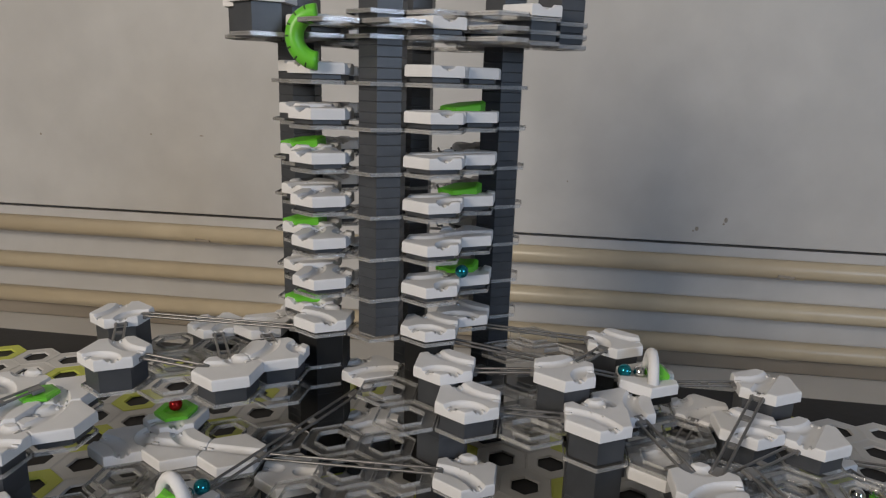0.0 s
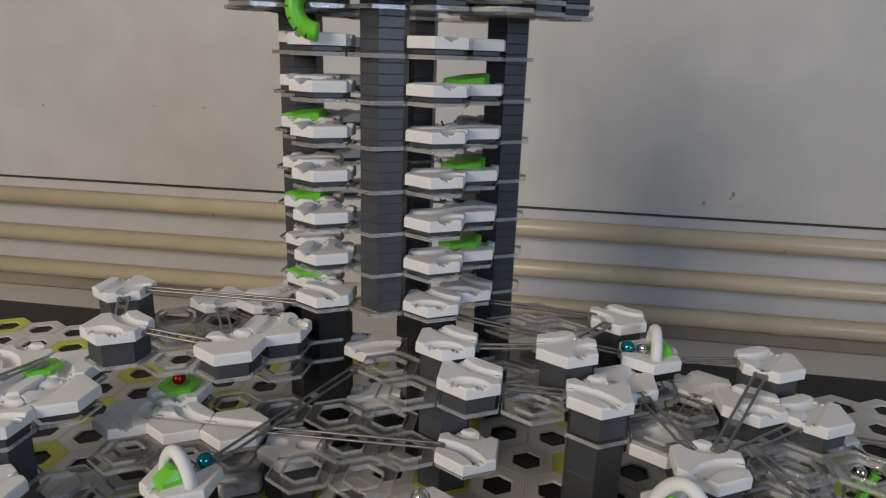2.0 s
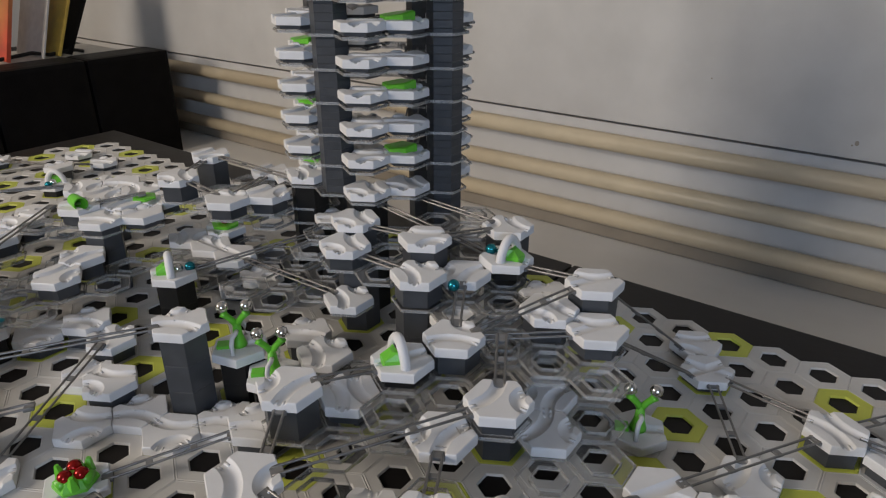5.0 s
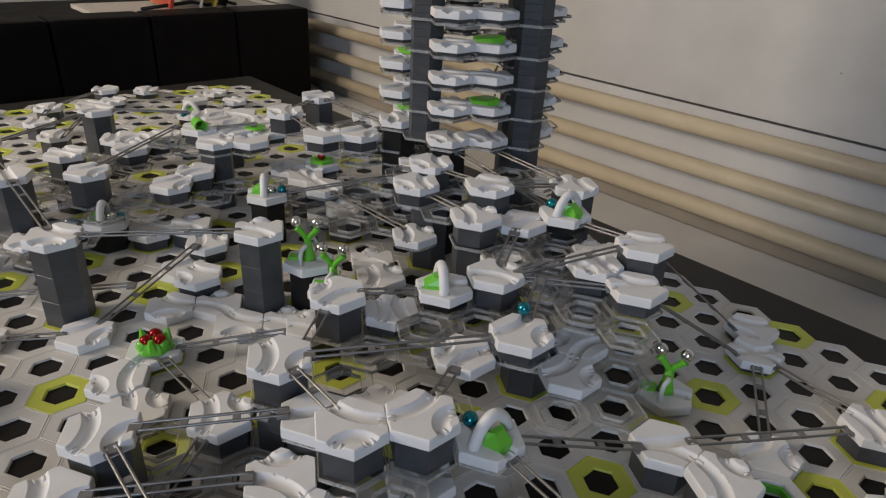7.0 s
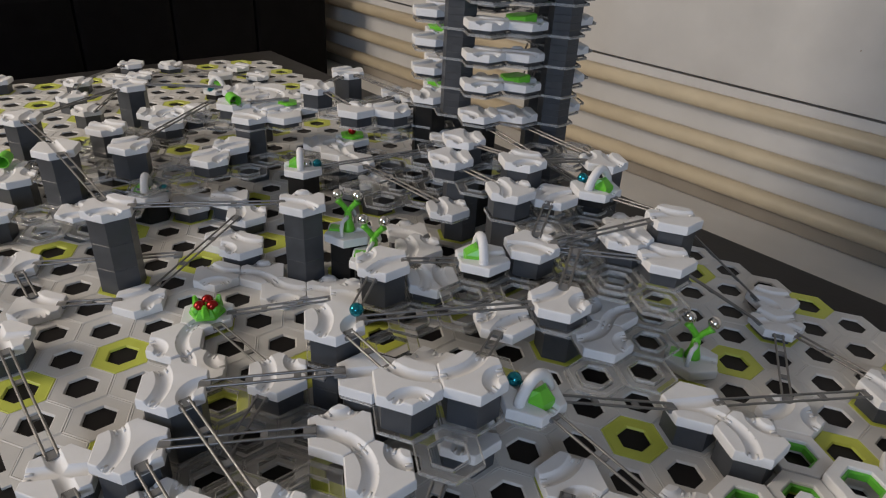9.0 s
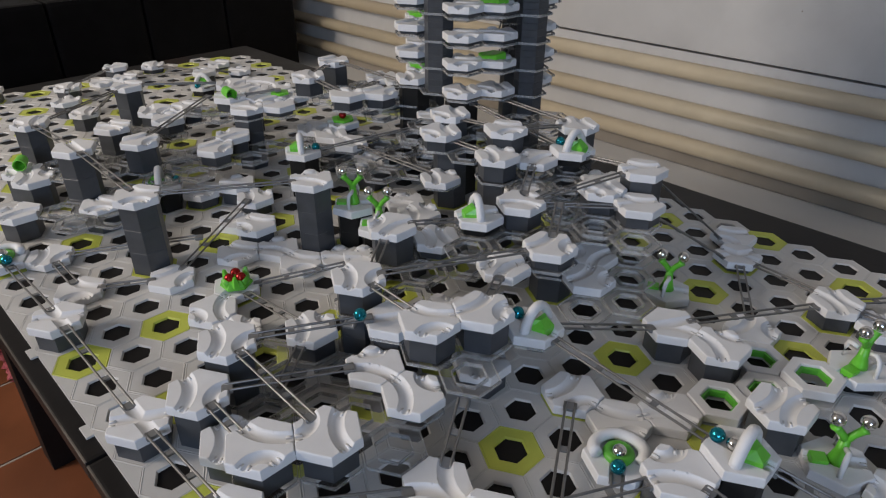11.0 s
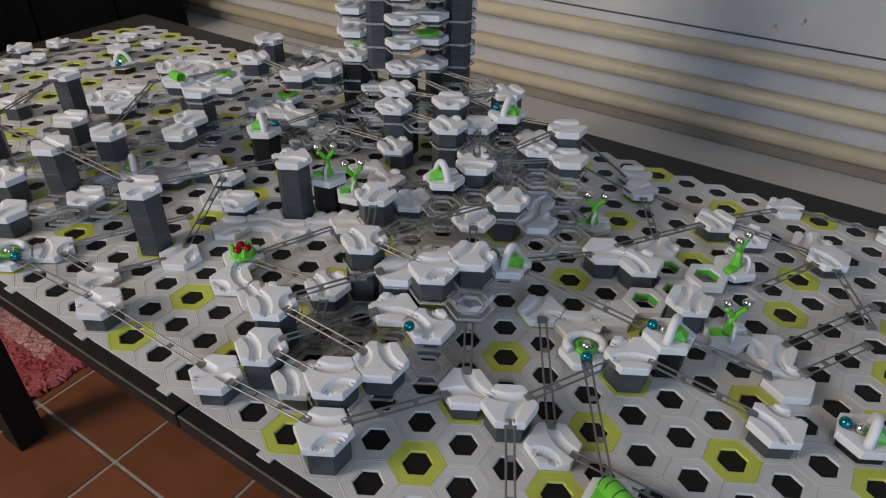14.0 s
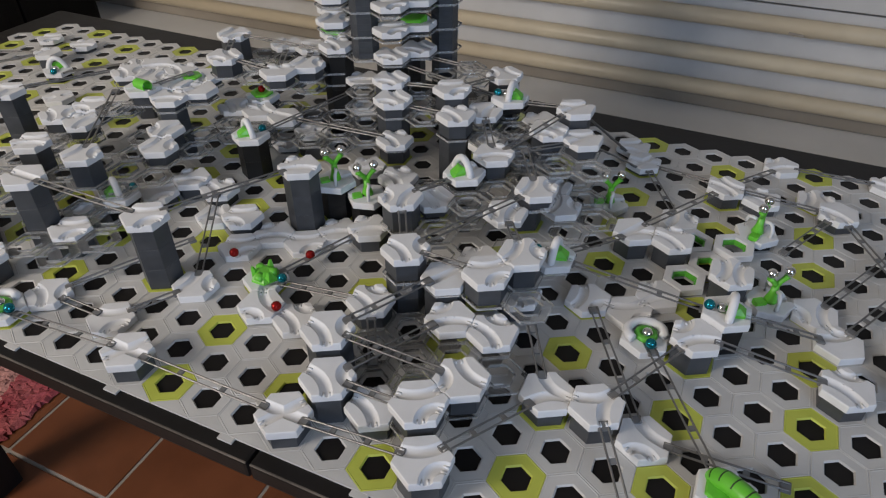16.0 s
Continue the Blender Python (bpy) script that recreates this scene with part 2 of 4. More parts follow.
KINDS = {
    "curve": [(0, 2), (4, 5)],
    "double": [(0, 2), (3, 5)],
    "junction": [(0, 2), (0, 4)],
    "bend": [(0, 1), (2, 4)],
    "straight": [(0, 3)],
    "cross": [(0, 3), (1, 4)],
    "basin": [(0, 2), (2, 4), (4, 0)],
    "hook": [(0, 2), (3, 4)],
    "flat": [(0,), (3,)],
}
TILE_MESH = {k: tile_mesh(k, g) for k, g in KINDS.items()}
STEPS = ((1, 0), (0, 1), (-1, 1), (-1, 0), (0, -1), (1, -1))
PORT_MESH = {}


def ported(ports):
    """A tile mesh whose grooves join the given edges, and the turn that sets it right."""
    ports = sorted(set(ports))
    gaps = [((ports[(k + 1) % len(ports)] - q) % 6, q) for k, q in enumerate(ports)]
    first = max(gaps)[1] + max(gaps)[0] if len(ports) > 1 else ports[0]
    first %= 6
    rel = tuple(sorted((q - first) % 6 for q in ports))
    if rel not in PORT_MESH:
        if len(rel) == 1:
            grooves = [(0, 2), (4, 5)]
        elif len(rel) == 2:
            grooves = [(rel[0], rel[1])] + {1: [(3, 5)], 2: [(4, 5)]}.get(rel[1], [])
        else:
            grooves = [(rel[0], rel[k]) for k in range(1, len(rel))]
        PORT_MESH[rel] = tile_mesh("tile", grooves)
    return PORT_MESH[rel], first


def direction(a, b):
    d = cell(*b) - cell(*a)
    return round(math.atan2(d.y, d.x) / (math.pi / 3)) % 6


TILE_LABEL = {
    "curve": "white plastic hexagonal tile with one curved groove",
    "double": "white plastic hexagonal tile with two curved grooves",
    "junction": "white plastic hexagonal tile where two grooves join",
    "bend": "white plastic hexagonal tile with a tight bend",
    "straight": "white plastic hexagonal tile with a straight groove",
    "cross": "white plastic hexagonal tile with crossing grooves",
    "basin": "white plastic hexagonal tile with three meeting grooves",
    "hook": "white plastic hexagonal tile with a hooked groove",
    "flat": "white plastic hexagonal tile with two short notches",
}


def block_mesh(h, material_, r=0.0250):
    bm = bmesh.new()
    b = 0.0006 if h < 0.012 else 0.0003
    loft(bm, [hexagon(r - b, 0), hexagon(r, b), hexagon(r, h - b), hexagon(r - b, h)])
    return mesh_of(bm, material_, False, "block")


BLOCK_MESH = {}


def stack(i, j, z0, z1, unit=0.030, name="block_stack", label="stack of dark grey hexagonal plastic height blocks", group="block stacks", material_=BLOCK):
    """Height blocks from z0 to z1 on one cell."""
    if z1 - z0 < 0.004:
        return None
    n = max(1, round((z1 - z0) / unit))
    h = round((z1 - z0) / n, 4)
    key = (h, material_.name)
    if key not in BLOCK_MESH:
        BLOCK_MESH[key] = block_mesh(h, material_)
    root = new(name)
    root.matrix_world = Matrix.Translation(cell(i, j, z0))
    for k in range(n):
        part("block", BLOCK_MESH[key], parent=root, at=pose(0, 0, k * h, 0, 0, 0))
    return tagged(root, label, "height blocks", group)


def tile(i, j, z, kind="curve", turn=0, foot=0.0, unit=0.030):
    """A track tile whose top is z above the board, on a stack of height blocks that starts at foot."""
    mesh = TILE_MESH[kind]
    ports = [direction((i, j), q[:2]) for q in LINKS.get((i, j), ()) if abs(q[2] - z * 1000) < 25]
    if ports and kind != "cross" and len(set(ports)) < 4:
        mesh, turn = ported(ports)
    ob = new("track_tile", mesh)
    ob.matrix_world = Matrix.Translation(cell(i, j, z)) @ pose(0, 0, 0, 0, 0, 60 * turn)
    tagged(ob, TILE_LABEL[kind], "track tile", "track tiles")
    if foot is not None:
        stack(i, j, foot, z - TOP, unit)
    return ob


# i, j, height of the top in mm, kind, turn, height of the support in mm
TILES = [
    (7, -2, 44, "hook", 1, 0), (6, -1, 63, "hook", 1, 30), (6, 0, 63, "curve", 1, 30), (4, -2, 30, "cross", 0, 0), (0, -2, 31, "cross", 0, 0),
    (4, -1, 50, "double", 5, 0), (3, 0, 68, "double", 5, 0), (5, -1, 30, "curve", 3, 0), (4, 2, 46, "curve", 4, 30), (5, 2, 46, "curve", 1, 30),
    (4, 3, 90, "hook", 1, 54), (4, 4, 92, "double", 2, 54), (3, 3, 64, "double", 3, 54), (3, 4, 64, "bend", 1, 54), (2, 3, 90, "double", 1, 54),
    (0, 5, 95, "double", 1, 52), (0, 6, 72, "double", 0, 52), (2, 2, 35, "basin", 0, 0), (1, 1, 12, "curve", 2, 0), (0, 1, 14, "junction", 2, 0),
    (-1, 2, 14, "basin", 0, 0), (5, 5, 12, "curve", 2, 0), (7, 1, 30, "double", 2, 0), (8, 1, 36, "curve", 1, 0), (9, 1, 10, "curve", 4, 0),
    (8, 4, 42, "curve", 4, 0), (11, 4, 30, "hook", 0, 0), (10, 6, 11, "bend", 5, 0), (9, 7, 10, "curve", 5, 0), (7, 7, 40, "double", 2, 0),
    (5, 8, 38, "double", 2, 0), (4, 8, 36, "curve", 1, 0), (4, 10, 10, "curve", 2, 0), (1, 13, 16, "cross", 0, 0), (0, 14, 16, "curve", 1, 0), (4, 12, 29, "double", 0, 0), (5, 12, 22, "curve", 3, 0),
    (4, 15, 10, "curve", 1, 0), (7, 15, 12, "flat", 1, 0), (6, 13, 12, "curve", 2, 0), (7, 12, 24, "double", 2, 0), (6, 5, 10, "curve", 1, 0),
    (6, 6, 10, "curve", 3, 0), (0, 11, 131, "double", 1, 84), (-3, 12, 144, "curve", 2, 0), (-3, 10, 148, "hook", 1, 112), (-2, 9, 130, "hook", 1, 98),
    (-2, 10, 120, "curve", 4, None), (0, 10, 112, "curve", 2, 84), (-1, 11, 100, "curve", 3, 84), (1, 10, 108, "curve", 2, 84), (-1, 9, 94, "curve", 2, None),
    (2, 7, 96, "double", 1, 75), (2, 6, 78, "double", 1, None), (0, 8, 106, "double", 2, 75), (-1, 10, 70, "flat", 2, None), (-4, 9, 66, "hook", 1, None),
    (-4, 9, 135, "bend", 5, 110), (-5, 10, 144, "curve", 4, 110), (-9, 9, 62, "curve", 4, 0), (-10, 9, 60, "curve", 1, None), (-8, 9, 62, "curve", 2, None), (-8, 9, 15, "hook", 1, 0),
    (-7, 9, 48, "flat", 0, 0), (-3, 5, 102, "curve", 2, 0), (-3, 1, 104, "hook", 1, 0), (-7, 1, 107, "double", 4, 0), (-6, 1, 37, "curve", 1, 0),
    (-8, 3, 94, "curve", 2, 48), (-4, 4, 25, "hook", 1, 0), (-5, 4, 10, "basin", 0, 0), (-3, 3, 10, "curve", 0, 0),
    (-3, 4, 9, "curve", 5, 0), (-2, 4, 9, "hook", 1, 0), (-2, 5, 9, "curve", 4, 0), (-1, 5, 30, "curve", 3, 0), (-2, 1, 10, "curve", 1, 0),
    (-2, -1, 9, "curve", 2, 0), (-4, -1, 12, "curve", 1, 0), (-7, 4, 24, "curve", 1, 0), (-7, 5, 30, "curve", 1, 0), (-6, 5, 24, "flat", 1, 0),
    (-2, 7, 60, "bend", 1, 0), (-7, 11, 54, "bend", 2, 0), (-7, 11, 112, "curve", 3, None), (-8, 10, 142, "curve", 2, 118), (-8, 9, 142, "hook", 1, 118),
    (-10, 9, 150, "basin", 0, 118), (-12, 11, 150, "double", 1, 100), (-11, 12, 128, "curve", 1, 100), (-10, 12, 132, "curve", 1, 100), (-10, 13, 132, "curve", 4, 100), (-9, 11, 122, "curve", 2, 100), (-10, 7, 105, "hook", 1, 0), (-10, 8, 105, "curve", 1, 88), (-11, 7, 112, "curve", 3, 88),
    (-13, 8, 108, "curve", 5, 88), (-12, 8, 108, "curve", 2, 88), (-13, 9, 108, "curve", 4, 88), (-12, 9, 108, "curve", 3, 88), (-12, 5, 84, "double", 3, 58), (-12, 6, 86, "curve", 2, 58), (-11, 5, 82, "flat", 1, 58), (-10, 3, 90, "double", 4, 0),
    (-9, 6, 75, "bend", 3, 48), (-8, 5, 73, "curve", 2, 48), (-14, 5, 105, "curve", 4, 0), (-17, 8, 20, "flat", 1, 0), (-21, 5, 27, "curve", 2, 0), (-21, 2, 30, "curve", 0, 0),
    (-25, 10, 20, "curve", 1, 0), (-24, 8, 32, "curve", 3, 0), (-23, 8, 18, "curve", 2, 0), (-23, 7, 10, "curve", 1, 0), (-25, 13, 15, "curve", 1, 0), (-23, 13, 17, "curve", 1, 0), (-22, 11, 30, "curve", 2, 0),
    (-18, 4, 34, "curve", 2, 0), (-16, 4, 35, "double", 2, 0), (-11, 1, 92, "double", 4, 0), (-7, 2, 28, "curve", 2, 0), (-14, 9, 98, "curve", 4, 0),
    (1, 9, 46, "curve", 2, 35), (2, 8, 46, "curve", 4, 35), (-4, 8, 34, "curve", 4, 0), (4, 4, 30, "curve", 3, 0), (-8, 0, 50, "curve", 4, 0), (-9, 0, 46, "flat", 0, 0), (-6, -1, 38, "curve", 5, 0),
    (-11, 8, 108, "bend", 3, 88), (-11, 9, 106, "flat", 0, 88), (-10, 10, 66, "flat", 0, 0),
]


# ---------------------------------------------------------------- rails
RAIL_MESH = {}


def rail(a, b):
    """A pair of steel rods with cross clips from tile a to tile b; a and b are (i, j, top in mm)."""
    p, q = cell(a[0], a[1], a[2] / 1000 - 0.0035), cell(b[0], b[1], b[2] / 1000 - 0.0035)
    flat = Vector((q.x - p.x, q.y - p.y, 0))
    d = flat.normalized()
    p, q = p + d * (P / 2 - 0.006), q - d * (P / 2 - 0.006)
    length = (q - p).length
    key = round(length, 3)
    root = new("rail")
    x = (q - p).normalized()
    y = Vector((0, 0, 1)).cross(x).normalized()
    z = x.cross(y)
    m = Matrix((x, y, z)).transposed().to_4x4()
    m.translation = p
    root.matrix_world = m
    if key not in RAIL_MESH:
        bm = bmesh.new()
        tube(bm, [(0, 0, 0), (0.004, 0, 0.0004), (length - 0.004, 0, 0.0004), (length, 0, 0)], 0.00125, 6)
        rod = mesh_of(bm, STEEL, True, "rod")
        bm = bmesh.new()
        box(bm, -0.003, 0.003, -0.0045, 0.0045, -0.0016, 0.0006, 0.0005)
        tie = mesh_of(bm, TIE, False, "clip")
        bm = bmesh.new()
        box(bm, -0.001, 0.009, -0.0062, 0.0062, -0.0026, 0.0008, 0.0008)
        end = mesh_of(bm, TIE, False, "end_clip")
        RAIL_MESH[key] = (rod, tie, end)
    rod, tie, end = RAIL_MESH[key]
    for s in (-1, 1):
        part("rod", rod, parent=root, at=pose(0, s * 0.0042, 0))
    n = 1 if length < 0.1 else (2 if length < 0.19 else 3)
    for k in range(n):
        part("clip", tie, parent=root, at=pose(length * (k + 1) / (n + 1), 0, 0))
    part("end_clip", end, parent=root, at=pose(0, 0, 0))
    part("end_clip", end, parent=root, at=pose(length, 0, 0, 0, 0, 180))
    return tagged(root, "pair of grey steel rods with cross clips between two tiles", "rail", "rails")


RAILS = [
    ((4, 0, 14), (2, 2, 32)),
    ((-4, -2, 14), (0, -2, 31)), ((0, -2, 31), (4, -2, 30)), ((4, -2, 30), (7, -2, 44)), ((7, -2, 44), (7, 1, 30)), ((3, 0, 68), (3, 3, 70)),
    ((3, 0, 68), (6, 0, 63)), ((4, -1, 50), (6, -1, 50)), ((-1, 2, 14), (2, 2, 30)), ((-1, 2, 14), (-1, 5, 26)), ((-2, -1, 10), (-2, 1, 10)),
    ((-4, -1, 12), (-2, -1, 10)), ((-6, 5, 30), (-2, 1, 10)), ((-7, 1, 107), (-3, 1, 104)), ((-3, 1, 104), (-3, 5, 102)), ((-7, 7, 72), (-7, 11, 96)),
    ((-8, 9, 62), (-4, 9, 66)), ((0, 9, 108), (2, 7, 96)), ((-5, 10, 140), (-3, 10, 146)), ((-4, 9, 128), (-2, 9, 128)), ((-6, 12, 150), (-3, 12, 144)), ((-6, 11, 150), (-2, 11, 126)),
    ((-3, 12, 144), (-3, 10, 146)), ((-2, 11, 124), (0, 11, 130)), ((0, 11, 130), (0, 8, 106)), ((-2, 10, 120), (0, 8, 106)), ((0, 8, 104), (1, 10, 104)),
    ((-1, 11, 100), (-1, 9, 88)), ((1, 10, 92), (1, 13, 16)), ((0, 11, 116), (0, 14, 16)), ((1, 13, 16), (4, 12, 28)), ((1, 13, 16), (4, 10, 10)), ((4, 12, 28), (4, 8, 36)),
    ((4, 12, 26), (4, 15, 10)), ((4, 15, 10), (7, 15, 12)), ((4, 12, 28), (7, 12, 22)), ((7, 12, 22), (7, 9, 14)), ((7, 12, 22), (10, 9, 14)),
    ((9, 7, 10), (9, 11, 12)), ((10, 6, 17), (10, 9, 14)), ((8, 5, 46), (10, 6, 17)), ((8, 4, 42), (11, 4, 30)), ((4, 5, 62), (8, 5, 46)),
    ((4, 5, 60), (4, 8, 36)), ((4, 4, 90), (2, 6, 78)), ((5, 3, 46), (7, 1, 30)), ((5, 5, 17), (9, 1, 10)), ((7, 4, 20), (11, 0, 27)),
    ((8, 1, 36), (8, 4, 40)), ((8, 1, 36), (11, -2, 8)), ((9, 1, 10), (12, 1, 12)), ((2, 3, 90), (4, 3, 88)), ((2, 3, 90), (2, 7, 94)),
    ((0, 5, 95), (0, 7, 92)), ((0, 5, 92), (3, 2, 50)), ((4, -1, 50), (4, 2, 50)), ((-12, 7, 108), (-8, 3, 94)), ((-14, 5, 105), (-14, 9, 98)), ((-10, 12, 129), (-8, 10, 140)), ((-11, 12, 126), (-8, 9, 140)),
    ((-11, 7, 112), (-11, 9, 118)), ((-12, 11, 148), (-10, 9, 148)), ((-10, 9, 148), (-8, 9, 142)), ((-12, 11, 150), (-8, 11, 150)), ((-11, 1, 92), (-7, 1, 104)),
    ((-4, -1, 12), (-4, 3, 16)), ((-18, 4, 34), (-21, 5, 27)), ((-24, 8, 32), (-21, 5, 27)), ((-23, 8, 18), (-22, 11, 30)), ((-25, 10, 20), (-22, 11, 30)), ((-22, 11, 28), (-23, 13, 17)), ((-16, 4, 33), (-14, 5, 101)), ((-20, 10, 22), (-14, 9, 98)), ((-11, 1, 88), (-14, 5, 103)),
]


# ---------------------------------------------------------------- table, board and room
def simple(name, boxes, material_, label, category, kind="", bevel=0.0, at=None):
    bm = bmesh.new()
    for b in boxes:
        box(bm, *b, bevel)
    ob = part(name, bm, material_, at=at)
    return tagged(ob, label, category, "", kind)


FLOOR_Z = -0.74
MARKS = ((0.422, 0.095, 0.008, 0.010), (0.415, 0.090, 0.004, 0.004), (0.48, 0.117, 0.007, 0.012), (0.476, 0.108, 0.005, 0.005), (-1.10, 0.237, 0.005, 0.006), (-0.82, 0.247, 0.004, 0.005), (-0.696, 0.248, 0.010, 0.003), (0.14, 0.184, 0.003, 0.004))


def room():
    x0, x1, y0, y1, z1 = -2.7, 4.5, -2.3, 1.36, 2.2
    # back wall, slightly turned against the table
    turn = pose(0, 1.365, 0, 0, 0, 0.6)
    bm = bmesh.new()
    box(bm, -2.9, 4.7, 0.0, 0.12, 0.064, z1, 0.003)
    tagged(part("wall_north", bm, WALL, at=turn), "grey-beige painted wall above the pipes", "wall", "", "structure")
    bm = bmesh.new()
    box(bm, -2.9, 4.7, 0.022, 0.12, FLOOR_Z, 0.054)
    box(bm, -2.9, 4.7, 0.117, 0.12, 0.054, 0.064)
    tagged(part("wall_north_lower", bm, WALL2, at=turn), "pale painted wall behind three pipes", "wall", "", "structure")
    bm = bmesh.new()
    box(bm, -2.9, 4.7, 0.006, 0.021, -0.2245, -0.190, 0.003)
    tagged(part("baseboard", bm, SKIRT, at=turn), "dull brown-grey strip along the wall below the pipes", "baseboard", "", "structure")
    for x, z, w, h in MARKS:
        bm = bmesh.new()
        tube(bm, [(0, 0.001, 0), (0, -0.0008, 0)], 0.5, 7)
        bmesh.ops.scale(bm, vec=(w, 1, h), verts=bm.verts)
        part("scuff_mark", bm, SKIRT, bpy.data.objects["wall_north"], "dark scuff in the paint", at=pose(x, -0.0004, z))
    for z, r in ((0.023, 0.020), (-0.070, 0.020), (-0.158, 0.020)):
        bm = bmesh.new()
        tube(bm, [(-2.65, 0, 0), (4.45, 0, 0)], r, 20)
        ob = part("heating_pipe", bm, PIPE, at=turn @ pose(0, -0.026, z), smooth=True)
        tagged(ob, "cream painted heating pipe running along the wall", "pipe", "heating pipes")
        for x in (-0.62, 0.62, 1.9):
            bm = bmesh.new()
            box(bm, -0.024, 0.024, -0.006, 0.03, -0.005, 0.005, 0.002)
            part("bracket", bm, PIPE, ob, at=pose(x, 0, -r * 0.8))
    pipe = bpy.data.objects["heating_pipe"]
    for x in (-0.686, 0.604):
        bm = bmesh.new()
        box(bm, -0.018, 0.016, -0.004, 0.002, -0.003, 0.003, 0.001)
        part("paint_chip", bm, SKIRT, pipe, "dark chip in the cream paint", at=pose(x, -0.0158, -0.0122, 0, 5, 0))
    simple("window_bench", [(-2.65, 4.45, -0.75, 0.008, -0.255, -0.225)], SILL, "pale grey painted bench top behind the table", "bench", "structure", 0.004, turn)
    simple("wall_west", [(x0 - 0.1, x0, y0, 1.6, FLOOR_Z, z1)], PLASTER, "plain plastered wall", "wall", "structure")
    simple("wall_east", [(x1, x1 + 0.1, y0, 1.6, FLOOR_Z, z1)], PLASTER, "plain plastered wall", "wall", "structure")
    openings = ((-2.07, -1.03, 0.8, 2.05), (1.75, 3.05, 0.45, 1.75))
    piers = [(x0, -2.07), (-1.03, 1.75), (3.05, x1)]
    simple("wall_south", [(a, b, y0 - 0.1, y0, FLOOR_Z, z1) for a, b in piers] + [(a, b, y0 - 0.1, y0, FLOOR_Z, lo) for a, b, lo, hi in openings] + [(a, b, y0 - 0.1, y0, hi, z1) for a, b, lo, hi in openings], PLASTER, "plastered wall with two window openings", "wall", "structure")
    simple("ceiling", [(x0, x1, y0, 1.5, z1, z1 + 0.1)], PLASTER, "plain white ceiling", "ceiling", "structure")
    # floor of square terracotta tiles
    simple("floor", [(x0, x1, y0, 1.5, FLOOR_Z - 0.05, FLOOR_Z - 0.003)], GROUT, "grey grout bed under terracotta floor tiles", "floor", "structure")
    floor = bpy.data.objects["floor"]
    bm = bmesh.new()
    box(bm, -0.146, 0.146, -0.146, 0.146, -0.008, 0.0, 0.002)
    me = mesh_of(bm, TERRA, False, "floor_tile")
    grid = pose(-0.665, 0.166, FLOOR_Z, 0, 0, 0)
    for a in range(-5, 8):
        for b in range(-6, 5):
            m = grid @ pose(a * 0.301, b * 0.301, 0)
            if x0 < m.translation.x < 1.2 and y0 < m.translation.y < 1.2:
                part("floor_tile", me, parent=floor, at=m)


room()


def table():
    root = new("dining_table")
    x0, x1, y0, y1 = -1.145, 1.30, -0.1385, 0.767
    bm = bmesh.new()
    box(bm, x0, 0.1395, y0, y1, -0.029, -0.0033, 0.004)
    part("tabletop", bm, TABLE, root)
    bm = bmesh.new()
    box(bm, 0.1425, x1, y0, y1, -0.029, -0.0033, 0.004)
    part("tabletop", bm, TABLE, root)
    # Pale strips: wear plus the rounded edge's gloss, put into their colour.
    for a, b in ((x0 + 0.004, 0.1385), (0.1435, x1 - 0.004)):
        bm = bmesh.new()
        tube(bm, [(a, y0 + 0.0013, -0.0047), (b, y0 + 0.0013, -0.0047)], 0.0013, 6)
        part("worn_edge", bm, WORN_HIGHLIGHT, root, "pale line of wear and painted highlight along the table edge")
    for y in (y0 + 0.075, y1 - 0.09):
        bm = bmesh.new()
        box(bm, x0 + 0.05, x1 - 0.05, y, y + 0.022, -0.10, -0.029, 0.002)
        part("apron", bm, TABLE, root)
    for x in (-0.785, 1.15):
        for y in (y0 + 0.05, y1 - 0.12):
            bm = bmesh.new()
            box(bm, x, x + 0.07, y, y + 0.066, FLOOR_Z, -0.029, 0.004)
            part("leg", bm, TABLE, root)
    tagged(root, "black-brown wooden dining table with square legs", "table")


table()


